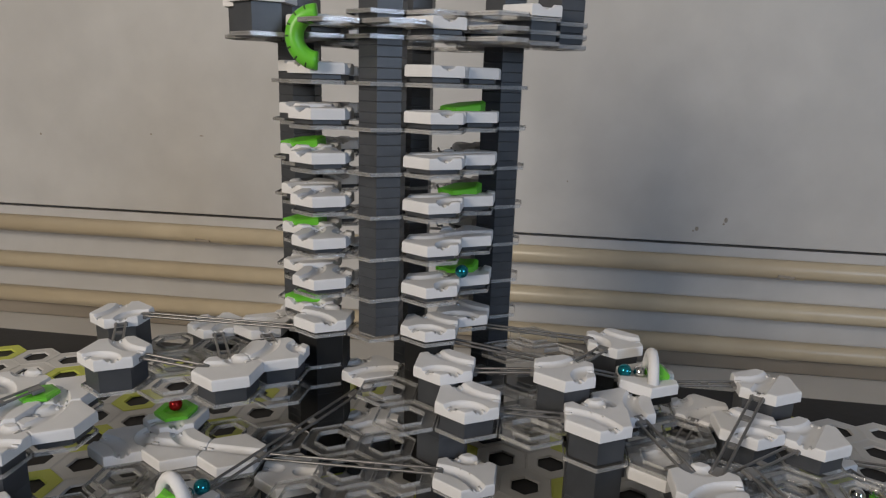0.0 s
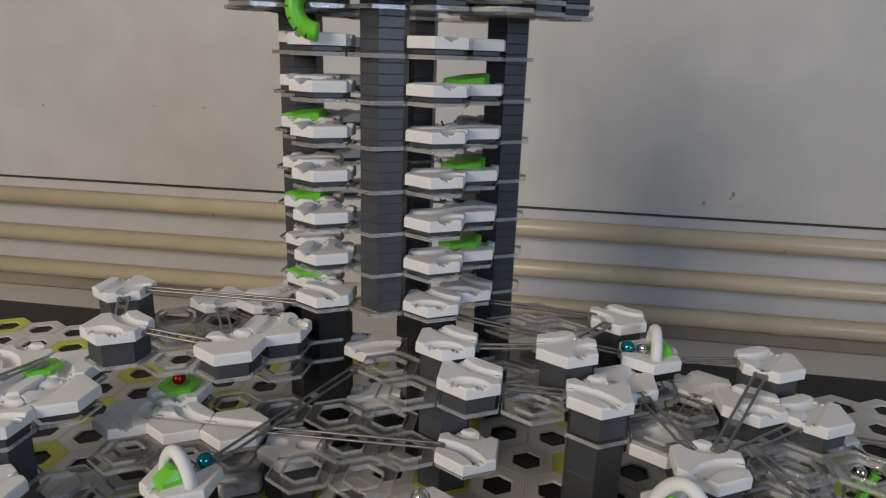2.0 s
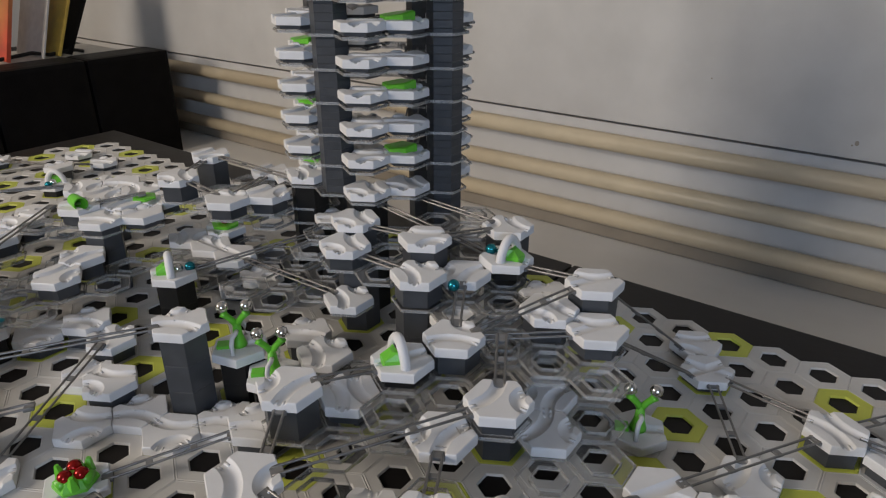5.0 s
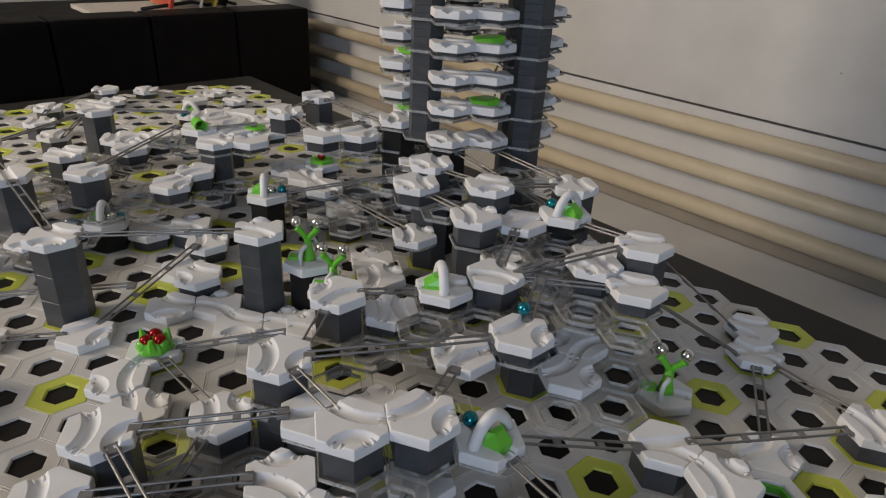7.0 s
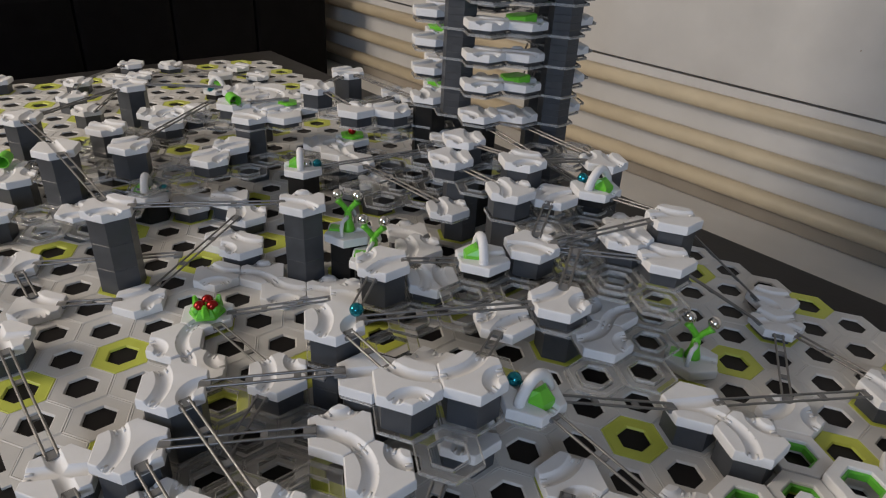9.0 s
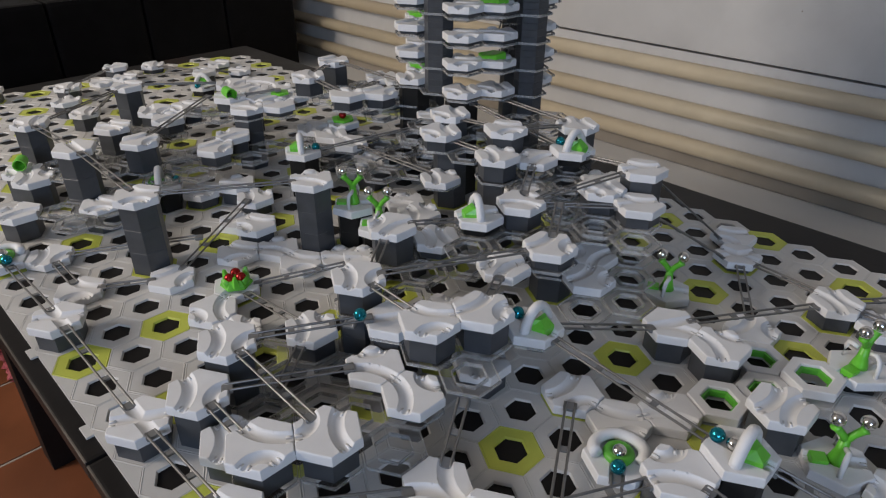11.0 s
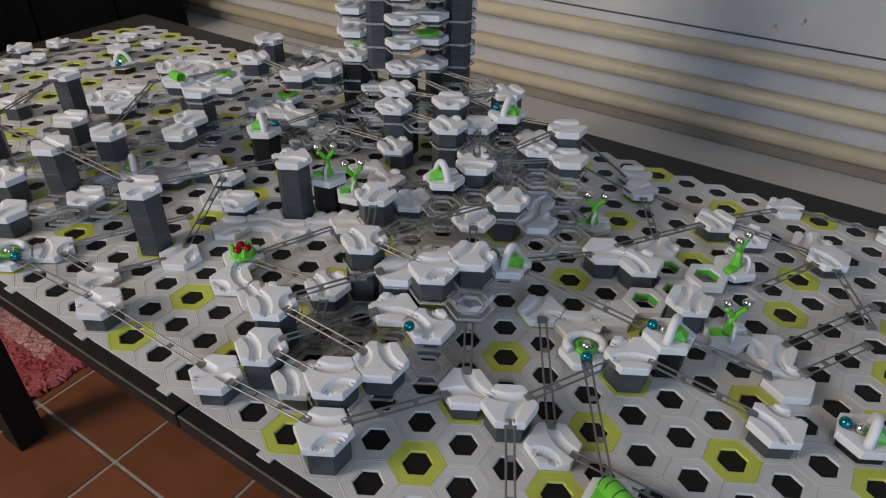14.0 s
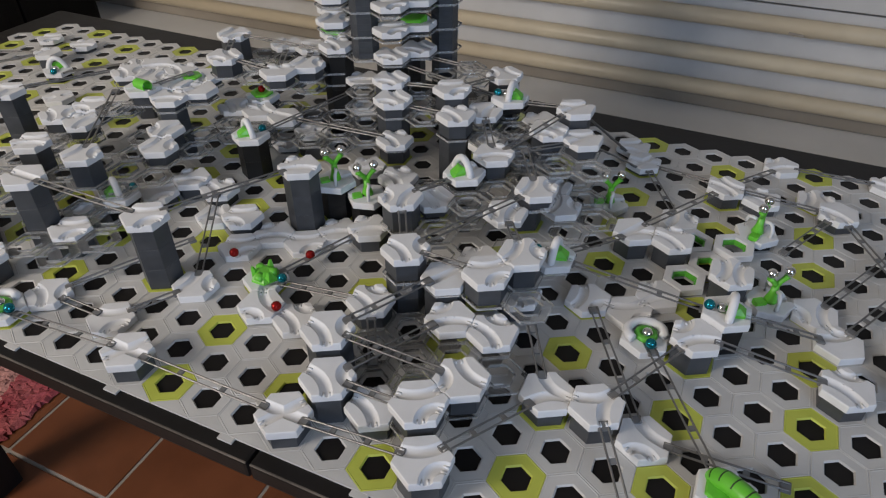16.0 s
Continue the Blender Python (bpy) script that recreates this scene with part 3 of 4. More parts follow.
def board():
    """Base plates of hexagon cells, each cell with a hexagonal hole."""
    i_of = {}
    for j in range(-2, 16):
        lo = -1.075 if j < 14 else -1.05
        for i in range(-40, 30):
            c = cell(i, j)
            if lo < c.x < 1.16:
                i_of.setdefault((math.floor((c.x + 1.2) / (6 * P)), (j + 2) // 6), []).append((i, j))
    bmc = bmesh.new()
    r_out, r_in = R * 0.996, R * 0.50
    loft(bmc, [hexagon(r_in, -0.0026), hexagon(r_in + 0.0008, -0.001), hexagon(r_in + 0.0016, -0.0004), hexagon(r_out - 0.0022, -0.0004), hexagon(r_out - 0.0012, 0.0), hexagon(r_out, -0.0005), hexagon(r_out, -0.0032)], False, False)
    bmesh.ops.recalc_face_normals(bmc, faces=bmc.faces)
    tmp = bpy.data.meshes.new("cell")
    bmc.to_mesh(tmp)
    bmc.free()
    lime = tmp.copy()
    tmp.materials.append(BOARD)
    lime.materials.append(LIME)
    for key in sorted(i_of):
        root = new("base_plate")
        tagged(root, "grey plastic base plate of hexagon cells with holes", "base plate", "base plates")
        for i, j in i_of[key]:
            if (i - 2 * j) % 5 == 0:
                part("hexagon_cell", lime, parent=root, label="lime green hexagon cell", at=Matrix.Translation(cell(i, j)))
            else:
                part("hexagon_cell", tmp, parent=root, at=Matrix.Translation(cell(i, j)))
        # straight front edge and its joining tabs
        if key[1] == 0:
            for i, j in i_of[key]:
                if j == -2:
                    c = cell(i, j)
                    tri = ((c.x + 0.0004, c.y - R), (c.x + P - 0.0004, c.y - R), (c.x + P / 2, c.y - R / 2 - 0.0003))
                    bm = bmesh.new()
                    loft(bm, [[Vector((x, y, z)) for x, y in tri] for z in (-0.0032, -0.0003)])
                    part("edge_piece", bm, BOARD, root)
            for i, j in i_of[key]:
                if j == -2 and i % 3 == 0:
                    c = cell(i, j)
                    bm = bmesh.new()
                    box(bm, c.x - 0.009, c.x + 0.009, c.y - R - 0.007, c.y - R + 0.006, -0.0032, -0.0006, 0.0006)
                    part("joining_tab", bm, BOARD, root)


board()

# ---------------------------------------------------------------- tiles and rails
LINKS = {}
for a, b in RAILS:
    LINKS.setdefault(a[:2], []).append((*b[:2], a[2]))
    LINKS.setdefault(b[:2], []).append((*a[:2], b[2]))
for i, j, z, *_ in TILES:
    for u, v, w, *_ in TILES:
        if (u - i, v - j) in STEPS and abs(w - z) < 7:
            LINKS.setdefault((i, j), []).append((u, v, z))
for i, j, z, kind, turn, foot in TILES:
    tile(i, j, z / 1000, kind, turn, None if foot is None else foot / 1000)
for a, b in RAILS:
    rail(a, b)


# ---------------------------------------------------------------- clear level plates
def clear_cell_mesh():
    bm = bmesh.new()
    loft(bm, [hexagon(R * 0.60, 0.0), hexagon(R * 0.99, 0.0)], False, False)
    n = len(bm.faces)
    for r, h in ((R * 0.97, 0.0035), (R * 0.58, 0.0045)):
        loft(bm, [hexagon(r, -0.002), hexagon(r, h - 0.002), hexagon(r - 0.0009, h - 0.002), hexagon(r - 0.0009, -0.002)], False, False)
    bm.faces.ensure_lookup_table()
    for f in bm.faces[n:]:
        f.material_index = 1
    me = mesh_of(bm, CLEAR, False, "clear_cell")
    me.materials.append(FROST)
    return me


CLEAR_CELL = clear_cell_mesh()


def clear_plate(z, cells):
    root = new("level_plate")
    root.matrix_world = Matrix.Translation((0, 0, z))
    for i, j in cells:
        part("clear_cell", CLEAR_CELL, parent=root, at=Matrix.Translation(cell(i, j)))
    tagged(root, "clear plastic level plate of hexagon cells under the tiles", "level plate", "level plates")


def flower(i, j, drop=()):
    return [(i + a, j + b) for a, b in ((0, 0), (1, 0), (-1, 0), (0, 1), (0, -1), (1, -1), (-1, 1)) if (a, b) not in drop]


for z, cells in (
    (0.052, flower(4, 3, ((0, -1), (1, -1))) + [(2, 3), (2, 4), (4, 5), (3, 5)]), (0.073, flower(1, 7) + [(0, 9), (1, 9)]), (0.050, flower(0, 6)), (0.082, flower(0, 10) + [(2, 9)]), (0.096, flower(-2, 10)),
    (0.118, flower(-9, 10) + [(-10, 9), (-8, 9), (-8, 11)]), (0.110, flower(-5, 10) + [(-3, 9), (-3, 10)]), (0.086, flower(-11, 8) + [(-13, 8), (-13, 9), (-12, 9), (-11, 6)]), (0.046, flower(-8, 4) + flower(-9, 6)), (0.046, flower(-9, 2)),
    (0.0545, flower(-6, 9, ((-1, 0),)) + [(-4, 9)]), (0.050, flower(-9, 9) + [(-8, 10), (-10, 10)]), (0.0345, flower(1, 9) + [(2, 8), (3, 7), (3, 8)]), (0.121, [(-5, 12), (-4, 12), (-5, 13)]), (0.026, flower(-9, 9)), (0.0065, flower(3, 1)), (0.028, [(6, -1), (6, 0), (5, 0), (5, 1), (4, 2), (5, 2), (6, 1)]), (0.046, flower(-11, 4)), (0.0565, [(-12, 5), (-12, 6), (-11, 5), (-12, 7), (-11, 4)]), (0.07, flower(-4, 12)), (0.03, flower(-6, 1)), (0.098, flower(-11, 12) + flower(-9, 11)),
):
    clear_plate(z, sorted(set(cells)))


for i, j, z in ((-1, 6, 48), (3, 3, 50), (2, 3, 50), (1, 8, 71), (-1, 11, 80), (-2, 9, 94), (-5, 10, 108), (-8, 10, 48)):
    stack(i, j, 0.0, z / 1000)

# ---------------------------------------------------------------- tower
LEVEL = 0.0385
FOOT = 0.152
LEAN = 0.005


def tower():
    """Four pillars of blocks, with a ring of clear plates and tiles at each level."""
    before = set(bpy.data.objects)
    for i, j, z0 in ((-7, 11, FOOT), (-6, 13, 0.0), (-10, 13, 0.0), (-9, 15, 0.0)):
        pillar = stack(i, j, z0, 0.60, 0.0094, "tower_pillar", "tall pillar of dark grey hexagonal plastic blocks", "tower pillars")
        pillar.scale = (0.88, 0.88, 1.0)
        pillar.location.x += 0.004 if z0 else 0.0
    # Shade over these two columns is put into their colour as black.
    for i, j in ((-8, 11), (-6, 11)):
        stack(i, j, 0.0, FOOT - 0.004, 0.0295, label="stack of hexagonal plastic height blocks coloured black", material_=BLACK)
    ring = [(-7, 11), (-6, 11), (-6, 12), (-6, 13), (-7, 14), (-8, 15), (-9, 15), (-10, 15), (-10, 14), (-10, 13), (-9, 12), (-8, 11)]
    for k in range(8):
        z = FOOT + k * LEVEL
        wide = [(-9, 11), (-10, 12), (-5, 12), (-5, 11), (-5, 13)] if k == 7 else []
        clear_plate(z - 0.002, sorted(set(ring + wide)))
        if wide:
            for lift, more in ((0.007, ((-6, 10), (-7, 10))), (0.018, ((-7, 12), (-7, 13)))):
                clear_plate(z + lift, sorted(set(ring[:5] + [q for q in wide if q[0] > -8] + list(more))))
        up = z + 0.0115 + (0.0 if k == 0 else 0.003)
        tile(-6, 11, up, "hook" if k == 0 else "curve", 1, z)
        tile(-6, 12, up, "curve" if k % 2 else "bend", 2, z)
        tile(-8, 11, up, "curve", 2, z)
        tile(-9, 12, up + 0.002, "curve" if k % 2 else "bend", 4, z)
        tile(-7, 14, up, "curve", 0, z)
        tile(-10, 14, up, "curve", 3, z)
        for i, j, levels in ((-6, 12, (1, 3, 5)), (-9, 12, (0, 2, 4))):
            if k in levels:
                bm = bmesh.new()
                base = ((-0.022, -0.008), (-0.006, -0.017), (0.016, -0.012), (0.019, 0.006), (-0.010, 0.012))
                loft(bm, [[Vector((x, y, 0.0)) for x, y in base], [Vector((x, y, 0.0035 + 0.16 * max(x, 0) + 0.1 * (y + 0.017))) for x, y in base], [Vector((x * 0.8 + 0.001, y * 0.8, 0.005 + 0.16 * max(x, 0) + 0.1 * (y + 0.017))) for x, y in base]])
                tagged(part("green_insert", bm, GREEN, at=Matrix.Translation(cell(i, j, up - 0.001) + Vector((-0.006, 0, 0)))), "bright green plastic wedge insert on a tower tile", "insert", "green inserts")
        if 0 < k < 7:
            bm = bmesh.new()
            for q in (-0.006, 0.006):
                tube(bm, [(q, -0.012, 0.0), (q, -0.004, 0.006), (q * 1.2, 0.004, 0.0035), (q * 1.2, 0.010, 0.008)], 0.0012, 6)
            tagged(part("rail_clip", bm, TIE, at=Matrix.Translation(cell(-7, 13, z + 0.004)) @ pose(0, 0, 0, 0, 0, 30), smooth=True), "dark grey bent wire clip on the tower plate", "clip", "tower clips")
    top = FOOT + 7 * LEVEL
    tile(-9, 11, top + 0.034, "curve", 1, top)
    tile(-10, 12, top + 0.034, "flat", 1, top)
    tile(-5, 12, top + 0.030, "curve", 1, top)
    stack(-5, 13, top, top + 0.05, 0.0094)
    for ob in set(bpy.data.objects) - before:
        if ob.parent is None:
            ob.location.x += LEAN


tower()


# ---------------------------------------------------------------- special tiles
def sphere(r, seg=20):
    bm = bmesh.new()
    bmesh.ops.create_uvsphere(bm, u_segments=seg, v_segments=seg // 2, radius=r)
    return bm


BALL_R = 0.0064
BALL = {n: mesh_of(sphere(BALL_R), m, True, "ball") for n, m in (("teal", TEAL), ("chrome", CHROME), ("red", RED))}


def ball(colour, place):
    ob = new("marble", BALL[colour])
    ob.location = place
    words = {"teal": "shiny teal metal marble", "chrome": "polished chrome steel marble", "red": "shiny red metal marble"}
    return tagged(ob, words[colour], "marble", "marbles")


def launcher(i, j, z, turn, foot=0.0, teal=True):
    """A white tile with a broad white arch over a green wedge; a marble waits before it."""
    root = new("launcher_tile", TILE_MESH["straight"])
    root.matrix_world = Matrix.Translation(cell(i, j, z)) @ pose(0, 0, 0, 0, 0, 60 * turn)
    tagged(root, "white launcher tile with a white arch and green wedge", "launcher tile", "launchers")
    bm = bmesh.new()
    pts = [(0.003, 0.0185 * math.cos(t) * (1 - 0.25 * math.sin(t)), 0.023 * math.sin(t) ** 0.9 - 0.002) for t in [math.pi * k / 14 for k in range(15)]]
    tube(bm, pts, 0.0050, 10)
    part("arch", bm, WHITE, root, smooth=True)
    bm = bmesh.new()
    loft(bm, [[Vector((x, y, zz)) for x, y in ((0.006, -0.011), (0.019, -0.007), (0.019, 0.007), (0.006, 0.011))] for zz in (-0.004, 0.004)] + [[Vector((x, y, 0.011)) for x, y in ((0.006, -0.008), (0.011, -0.004), (0.011, 0.004), (0.006, 0.008))]])
    part("wedge", bm, GREEN, root, "bright green wedge")
    if foot is not None:
        stack(i, j, foot, z - TOP, label="stack of hexagonal plastic height blocks coloured black", material_=BLACK)
    m = root.matrix_world
    if teal:
        ball("chrome", m @ Vector((-0.006, 0, 0.002)))
        ball("teal", m @ Vector((-0.020, 0, 0.002)))


for i, j, z, turn, foot in ((-2, 11, 128, 0, 108), (0, 7, 94, 4, 75), (4, 5, 64, 0, 54), (8, 5, 50, 0, 0), (-7, 7, 72, 4, 0), (-7, 3, 40, 4, 0), (-20, 10, 22, 2, 0), (12, 5, 22, 0, 0)):
    launcher(i, j, z / 1000, turn, foot / 1000, (i, j) != (0, 7))


def catcher(i, j, z, turn):
    root = new("catcher_tile", TILE_MESH["flat"])
    root.matrix_world = Matrix.Translation(cell(i, j, z)) @ pose(0, 0, 0, 0, 0, 60 * turn)
    tagged(root, "white tile with a rounded hood and green ring", "catcher tile", "catchers")
    bm = bmesh.new()
    tube(bm, [(0.018 * math.cos(t) - 0.002, 0.021 * math.sin(t), 0.005) for t in [radians(60 + 15 * k) for k in range(17)]], 0.0055, 8)
    part("hood", bm, WHITE, root, smooth=True)
    bm = bmesh.new()
    tube(bm, [(0.0095 * math.cos(t), 0.0095 * math.sin(t), 0.003) for t in [2 * math.pi * k / 20 for k in range(21)]], 0.004, 8, False)
    part("ring", bm, DARKGREEN, root, "green ring", smooth=True)
    m = root.matrix_world
    ball("chrome", m @ Vector((0.002, 0, 0.007)))
    ball("teal", m @ Vector((0.016, 0, 0.004)))


catcher(7, 4, 0.018, 5)
catcher(-4, -2, 0.014, 0)


def splitter(i, j, z, turn, foot=0.0):
    """A white tile with a green forked lever that holds two chrome marbles."""
    root = new("splitter_tile", TILE_MESH["flat"])
    root.matrix_world = Matrix.Translation(cell(i, j, z)) @ pose(0, 0, 0, 0, 0, turn)
    tagged(root, "white tile with a green forked lever holding marbles", "splitter tile", "splitters")
    bm = bmesh.new()
    tube(bm, [(0, 0, 0.0), (0, 0, 0.004), (0, 0, 0.012), (0, 0, 0.027)], [0.0085, 0.0075, 0.0052, 0.0038], 12)
    for s in (-1, 1):
        tube(bm, [(0, 0, 0.024), (s * 0.005, 0, 0.031), (s * 0.010, 0, 0.036), (s * 0.0112, 0, 0.038)], [0.0038, 0.0032, 0.0036, 0.0048], 10)
    part("fork", bm, GREEN, root, "bright green forked lever", smooth=True)
    for s in (-1, 1):
        bm = bmesh.new()
        tube(bm, [(s * 0.004, s * 0.019, -0.002), (s * 0.004, s * 0.019, 0.012), (s * 0.003, s * 0.017, 0.018), (0, s * 0.012, 0.0205), (0, s * 0.006, 0.0195)], 0.0024, 8)
        part("guard", bm, WHITE, root, "white bent guard", smooth=True)
    bm = bmesh.new()
    box(bm, -0.022, -0.009, -0.007, 0.005, -0.004, 0.0035, 0.001)
    part("pad", bm, GREEN, root, "green pad")
    if foot is not None:
        stack(i, j, foot, z - TOP, label="stack of hexagonal plastic height blocks coloured black", material_=BLACK)
    m = root.matrix_world
    for s in (-1, 1):
        ball("chrome", m @ Vector((s * 0.0118, 0, 0.0455)))


for i, j, z, turn in ((-3, 6, 60, 45), (-2, 6, 48, 45), (8, 7, 10, 35), (6, 10, 18, 75), (2, 10, 12, 28)):
    splitter(i, j, z / 1000, turn)


def open_tile(i, j, z):
    bm = bmesh.new()
    loft(bm, [hexagon(R * 0.98, -TOP), hexagon(R * 0.98, -0.001), hexagon(R * 0.95, 0.0), hexagon(R * 0.62, 0.0), hexagon(R * 0.58, -0.001), hexagon(R * 0.58, -TOP)], False, False)
    root = tagged(part("open_tile", bm, WHITE, at=Matrix.Translation(cell(i, j, z))), "white hexagonal ring tile with a green inner edge", "ring tile", "ring tiles")
    bm = bmesh.new()
    loft(bm, [hexagon(R * 0.575, -TOP), hexagon(R * 0.575, -0.003), hexagon(R * 0.50, -0.004), hexagon(R * 0.48, -TOP)], False, False)
    part("inner_ring", bm, DARKGREEN, root, "green inner ring")


for i, j, z in ((6, 7, 12), (6, 9, 18), (6, 8, 10), (5, 9, 10)):
    open_tile(i, j, z / 1000)


def flower_tile(i, j, z):
    """A green crown that holds red marbles."""
    root = new("crown_piece")
    root.matrix_world = Matrix.Translation(cell(i, j, z))
    bm = bmesh.new()
    tube(bm, [(0, 0, 0), (0, 0, 0.003), (0, 0, 0.009), (0, 0, 0.012)], [0.019, 0.0185, 0.013, 0.007], 6)
    part("bowl", bm, GREEN, root)
    for k in range(3):
        t = k * 2 * math.pi / 3 - math.pi / 2
        bm = bmesh.new()
        tube(bm, [(0.006 * math.cos(t), 0.006 * math.sin(t), 0.007), (0.016 * math.cos(t), 0.016 * math.sin(t), 0.006)], 0.0058, 12)
        part("spout", bm, GREEN, root, smooth=True)
        t += math.pi / 3
        bm = bmesh.new()
        tube(bm, [(0.012 * math.cos(t), 0.012 * math.sin(t), 0.004), (0.0145 * math.cos(t), 0.0145 * math.sin(t), 0.017)], [0.0058, 0.002], 5)
        part("prong", bm, GREEN, root)
    tagged(root, "green plastic crown piece for red marbles on a white tile", "crown piece")


flower_tile(-1, 2, 0.014)
bm = bmesh.new()
loft(bm, [hexagon(0.019, 0.0), hexagon(0.020, 0.004), hexagon(0.012, 0.0045), hexagon(0.009, 0.002)])
tagged(part("green_dish", bm, GREEN, at=Matrix.Translation(cell(-10, 10, 0.0662))), "flat green dish under a red marble", "dish")
ball("red", cell(-10, 10, 0.0752))


def snake(place, turn, lie=0.0, r=0.030, thick=0.0105, flat=1.0):
    """A green segmented half-loop tube."""
    root = new("loop_tube")
    root.matrix_world = Matrix.Translation(place) @ pose(0, 0, 0, 0, 0, turn) @ pose(0, 0, 0, 0, lie, 0)
    bm = bmesh.new()
    tube(bm, [(r * math.cos(t), 0.0, r * flat * math.sin(t)) for t in [math.pi * k / 20 for k in range(21)]], thick, 16)
    part("tube", bm, GREEN, root, smooth=True)
    for k in range(1, 8):
        t = math.pi * k / 8
        c = Vector((r * math.cos(t), 0, r * flat * math.sin(t)))
        out = Vector((math.cos(t) * flat, 0, math.sin(t))).normalized()
        along = Vector((-out.z, 0, out.x))
        rows = []
        for w in (-0.0007, 0.0007):
            arc = [radians(-62 + 12.4 * n) for n in range(11)]
            outer = [c + along * w + (out * math.cos(q) + Vector((0, 1, 0)) * math.sin(q)) * thick * 1.012 for q in arc]
            inner = [c + along * w + (out * math.cos(q) + Vector((0, 1, 0)) * math.sin(q)) * thick * 0.9 for q in reversed(arc)]
            rows.append(outer + inner)
        bm = bmesh.new()
        loft(bm, rows)
        part("slot", bm, SLOT, root, "dark slot across the tube")
    return tagged(root, "bright green segmented loop tube between tiles", "loop tube", "loop tubes")


tile(11, 0, 0.03, "straight", 2)
snake(cell(11, 0, 0.026) + Vector((0.016, -0.010, 0)), -38, 0, 0.034, 0.0098, 0.5)
bm = bmesh.new()
loft(bm, [hexagon(0.021, 0.0), hexagon(0.021, 0.0025), hexagon(0.019, 0.0035)])
tagged(part("green_insert", bm, GREEN, at=Matrix.Translation(cell(11, 0, 0.0295))), "flat bright green insert under a loop tube", "insert", "green inserts")
snake((-0.118, 0.465, 0.417), 10, -90, 0.019, 0.0078)


def funnel(place, turn):
    """A short open green tube lying on a tile."""
    bm = bmesh.new()
    rings = []
    for x, r in ((-0.013, 0.0085), (0.012, 0.0095), (0.013, 0.0092), (0.013, 0.0078), (0.010, 0.0072), (-0.012, 0.0068)):
        rings.append([Vector((x, r * math.cos(a), r * math.sin(a))) for a in [2 * math.pi * k / 18 for k in range(18)]])
    loft(bm, rings, False, True)
    ob = part("short_tube", bm, GREEN, at=Matrix.Translation(place) @ pose(0, 0, 0, 0, 0, turn), smooth=True)
    return tagged(ob, "short open bright green tube lying on a white tile", "tube", "short tubes")


funnel(cell(-10.84, 6.91, 0.1165), -8)
funnel(cell(-9.07, 0.02, 0.0545), -25)
bm = bmesh.new()
loft(bm, [hexagon(0.017, 0.0), hexagon(0.017, 0.003), hexagon(0.014, 0.004)])
tagged(part("green_insert", bm, GREEN, at=Matrix.Translation(cell(-11.04, 8.6, 0.1065))), "flat bright green insert in a white tile", "insert", "green inserts")


# ---------------------------------------------------------------- sofa, rug and shelf
def sofa():
    root = new("sofa")
    for k in range(8):
        y = 1.195 - (k + 1) * 0.272
        bm = bmesh.new()
        box(bm, -1.66, -1.53, y, y + 0.268, -0.36, 0.112, 0.014)
        part("back_cushion", bm, LEATHER, root)
        bm = bmesh.new()
        box(bm, -1.56, -1.33, y, y + 0.268, -0.45, -0.28, 0.02)
        part("seat_cushion", bm, LEATHER, root)
    bm = bmesh.new()
    box(bm, -1.72, -1.35, -1.0, 1.20, FLOOR_Z, -0.44, 0.01)
    part("base", bm, LEATHER, root)
    bm = bmesh.new()
    box(bm, -1.72, -1.662, -1.0, 1.20, -0.44, 0.09, 0.008)
    part("back_panel", bm, LEATHER, root)
    tagged(root, "black leather sofa with stitched back panels beside the table", "sofa")


def side_shelf():
    """A dark cabinet behind the sofa with papers on it."""
    bm = bmesh.new()
    box(bm, -2.20, -1.725, -0.9, 1.20, FLOOR_Z, 0.083, 0.004)
    tagged(part("sideboard", bm, LEATHER), "black sideboard behind the sofa", "sideboard")
    bm = bmesh.new()
    box(bm, -1.99, -1.735, 0.55, 1.15, 0.0835, 0.097, 0.002)
    tagged(part("board_sheet", bm, PAPER), "white flat board lying on the sideboard", "board")
    for y, tilt, h, w, m, label in ((0.80, 16, 0.24, 0.012, REDBAG, "red printed booklet leaning on the sideboard"), (0.90, 18, 0.25, 0.006, PAPER, "grey printed booklet leaning on the sideboard"), (0.95, 22, 0.25, 0.008, YELLOW, "yellow booklet leaning on the sideboard"), (0.985, 27, 0.27, 0.006, LEATHER, "black folder leaning on the sideboard")):
        bm = bmesh.new()
        box(bm, -0.09, 0.09, -w, 0, 0, h, 0.001)
        tagged(part("booklet", bm, m, at=pose(-1.83, y, 0.0985, -tilt, 0, 0)), label, "booklet", "booklets")
    bm = bmesh.new()
    tube(bm, [(-1.75, 0.70, 0.102), (-1.76, 0.80, 0.110), (-1.75, 0.87, 0.118), (-1.77, 0.93, 0.104), (-1.76, 1.0, 0.112), (-1.78, 1.04, 0.102)], 0.006, 8)
    tagged(part("cable", bm, TABLE, smooth=True), "black cable lying on the white board", "cable")


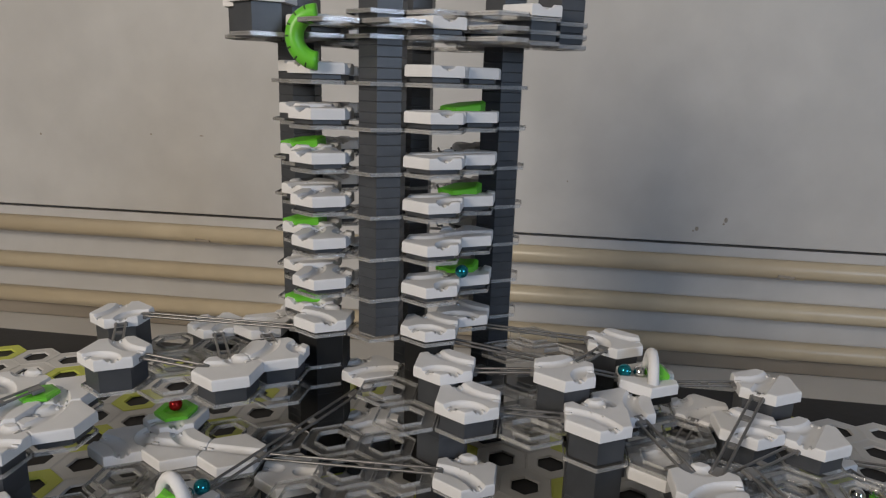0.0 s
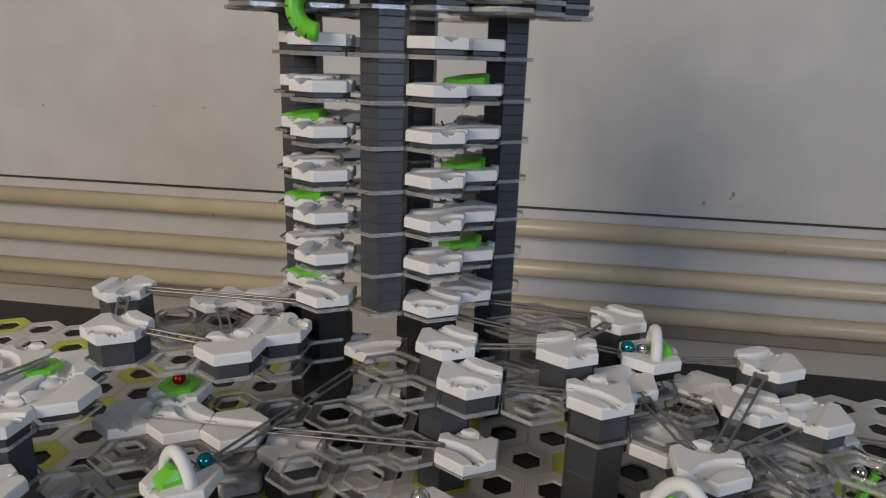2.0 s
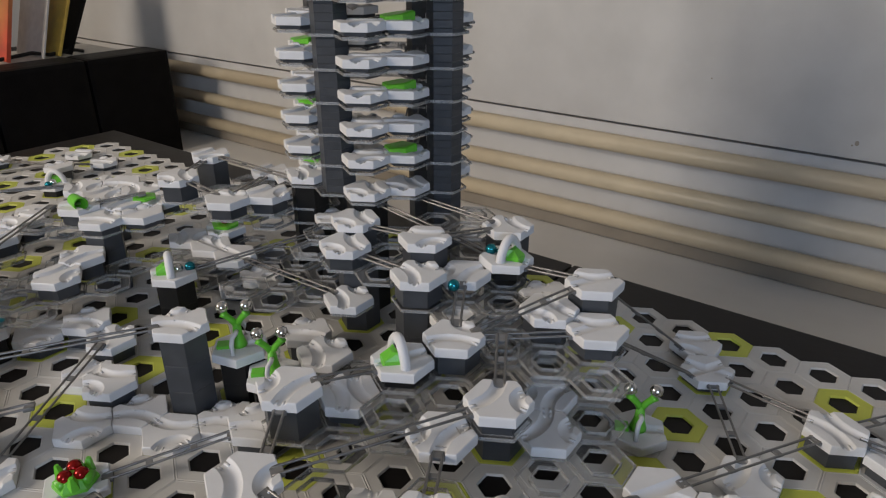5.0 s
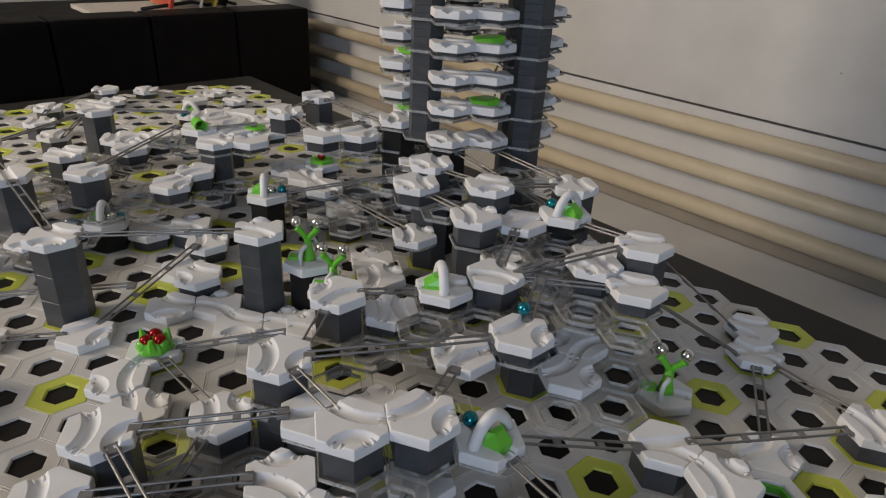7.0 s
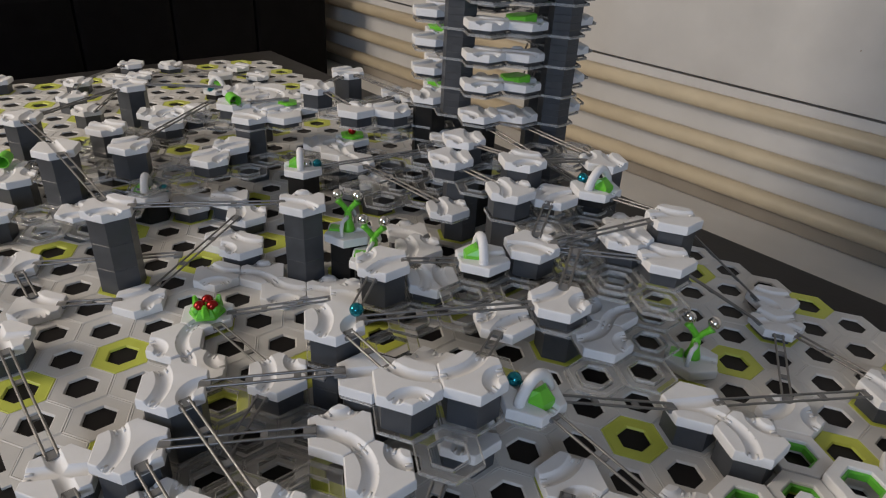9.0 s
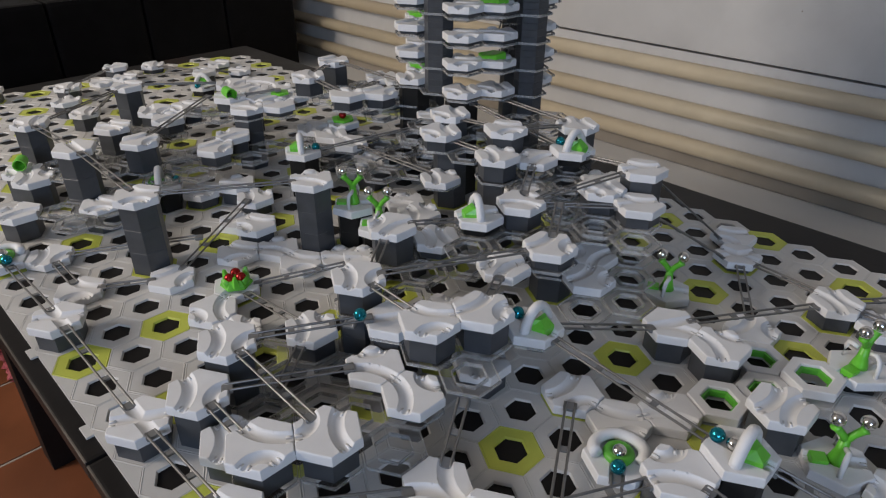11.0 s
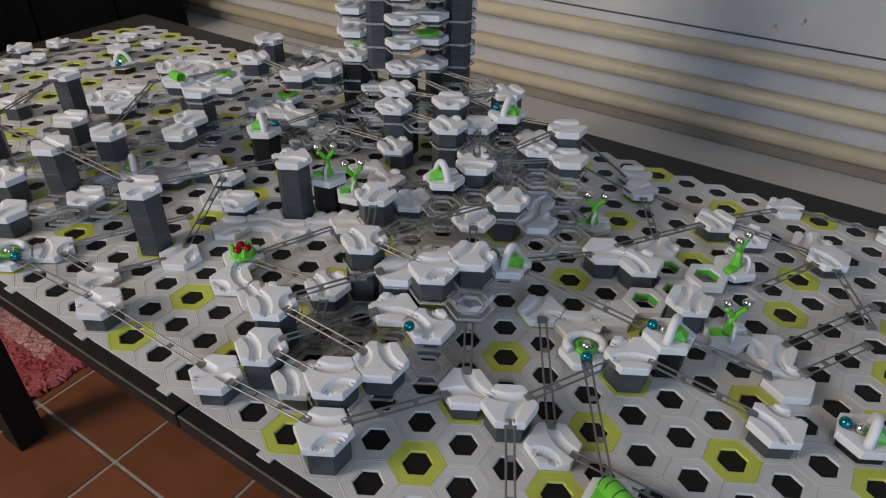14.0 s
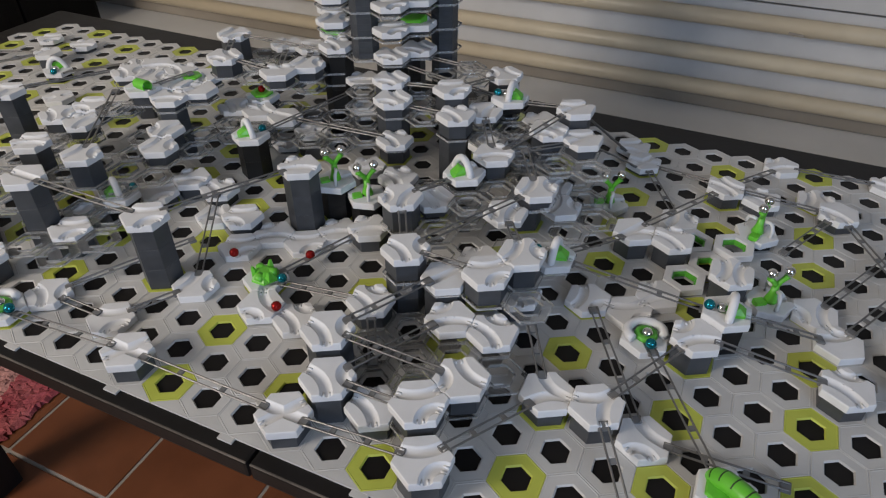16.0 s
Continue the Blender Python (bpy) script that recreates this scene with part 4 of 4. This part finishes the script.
sofa()
side_shelf()
def rug():
    """A pile of many short tufts on a backing."""
    rng = random.Random(5)
    bm = bmesh.new()
    nx, ny, x0, y0, dx, dy = 70, 96, -1.33, -0.065, 0.485 / 70, 0.665 / 96
    rows = []
    for b in range(ny + 1):
        row = []
        for a in range(nx + 1):
            edge = a in (0, nx) or b in (0, ny)
            z = 0.004 if edge else 0.012 + rng.uniform(-0.003, 0.004) + 0.002 * math.sin(a * 0.31 + b * 0.17) * math.sin(b * 0.23)
            row.append(bm.verts.new((x0 + a * dx + rng.uniform(-0.004, 0.004) * (2.2 if edge else 1), y0 + b * dy + rng.uniform(-0.004, 0.004) * (2.2 if edge else 1), FLOOR_Z + z)))
        rows.append(row)
    for b in range(ny):
        for a in range(nx):
            bm.faces.new((rows[b][a], rows[b][a + 1], rows[b + 1][a + 1], rows[b + 1][a]))
    box(bm, x0 + 0.006, x0 + 0.479, y0 + 0.006, y0 + 0.659, FLOOR_Z, FLOOR_Z + 0.005)
    ob = part("rug", bm, RUG)
    ob.data.materials.append(RUG_PALE)
    for f in ob.data.polygons:
        if f.center.x + 0.35 * f.center.y < -0.915 and f.center.y > 0.10:
            f.material_index = 1
    tagged(ob, "shaggy red-pink rug with a pale corner on the tiled floor", "rug")


rug()


# ---------------------------------------------------------------- motion
ROLLING = [
    (0.0, 0.006, 0.505, 0.212), (0.3, -0.022, 0.507, 0.208), (0.6, -0.056, 0.548, 0.202), (0.9, -0.095, 0.560, 0.200), (1.2, -0.123, 0.529, 0.198),
    (1.5, -0.158, 0.552, 0.195), (1.8, -0.169, 0.574, 0.192), (2.1, -0.150, 0.640, 0.186), (2.4, -0.075, 0.665, 0.178), (2.7, -0.010, 0.610, 0.170),
    (3.0, 0.031, 0.554, 0.160), (3.3, 0.144, 0.543, 0.152), (3.6, 0.120, 0.451, 0.155), (3.9, 0.056, 0.444, 0.149), (4.2, 0.023, 0.428, 0.138),
    (4.5, 0.082, 0.405, 0.136), (4.75, 0.140, 0.425, 0.128), (5.0, 0.167, 0.417, 0.120), (5.2, 0.182, 0.383, 0.115), (5.7, 0.208, 0.360, 0.112),
    (6.5, 0.236, 0.350, 0.106), (7.3, 0.280, 0.322, 0.102), (7.9, 0.270, 0.290, 0.101), (8.5, 0.240, 0.231, 0.099), (9.0, 0.192, 0.152, 0.097),
    (9.2, 0.182, 0.135, 0.096), (10.0, 0.240, 0.135, 0.096), (10.8, 0.234, 0.120, 0.078), (11.5, 0.180, 0.040, 0.076), (11.9, 0.163, 0.004, 0.073),
    (12.5, 0.303, -0.009, 0.070), (12.75, 0.290, -0.040, 0.066), (13.0, 0.240, -0.044, 0.057), (13.2, 0.205, -0.020, 0.057), (13.5, 0.229, 0.023, 0.057),
    (14.0, 0.303, 0.063, 0.056), (14.3, 0.280, 0.020, 0.040), (14.5, 0.209, -0.011, 0.023), (14.6, 0.199, 0.003, 0.023), (14.8, 0.188, 0.033, 0.027), (15.0, 0.172, 0.060, 0.035),
    (15.2, 0.154, 0.085, 0.039), (15.3, 0.139, 0.093, 0.039), (15.4, 0.120, 0.095, 0.035), (15.5, 0.100, 0.094, 0.031), (15.6, 0.068, 0.091, 0.027),
    (15.7, 0.031, 0.087, 0.025), (15.8, 0.035, 0.089, 0.022), (16.0, 0.027, 0.090, 0.021),
]
BURST = (((-0.030, 0.092), (-0.047, 0.098), (-0.066, 0.111)), ((0.006, 0.096), (0.021, 0.126), (0.030, 0.149)), ((0.004, 0.078), (0.023, 0.057), (0.048, 0.047)))


def motions():
    """The teal marble rolls down the track; at the end three red ones burst from the crown."""
    teal = ball("teal", ROLLING[0][1:])
    walk(teal, [(t, pose(x, y, z, 0, 0, 0)) for t, x, y, z in ROLLING])
    centre = cell(-1, 2, 0.0245)
    for k, path in enumerate(BURST):
        a = k * 2 * math.pi / 3 + 0.5
        rest = Vector((centre.x + 0.0075 * math.cos(a), centre.y + 0.0075 * math.sin(a), centre.z))
        red = ball("red", rest)
        rows = [(0.0, rest), (15.7, rest)] + [(15.8 + 0.1 * n, Vector((x, y, (0.026, 0.019, 0.017)[n]))) for n, (x, y) in enumerate(path)]
        walk(red, [(t, Matrix.Translation(v)) for t, v in rows])


motions()
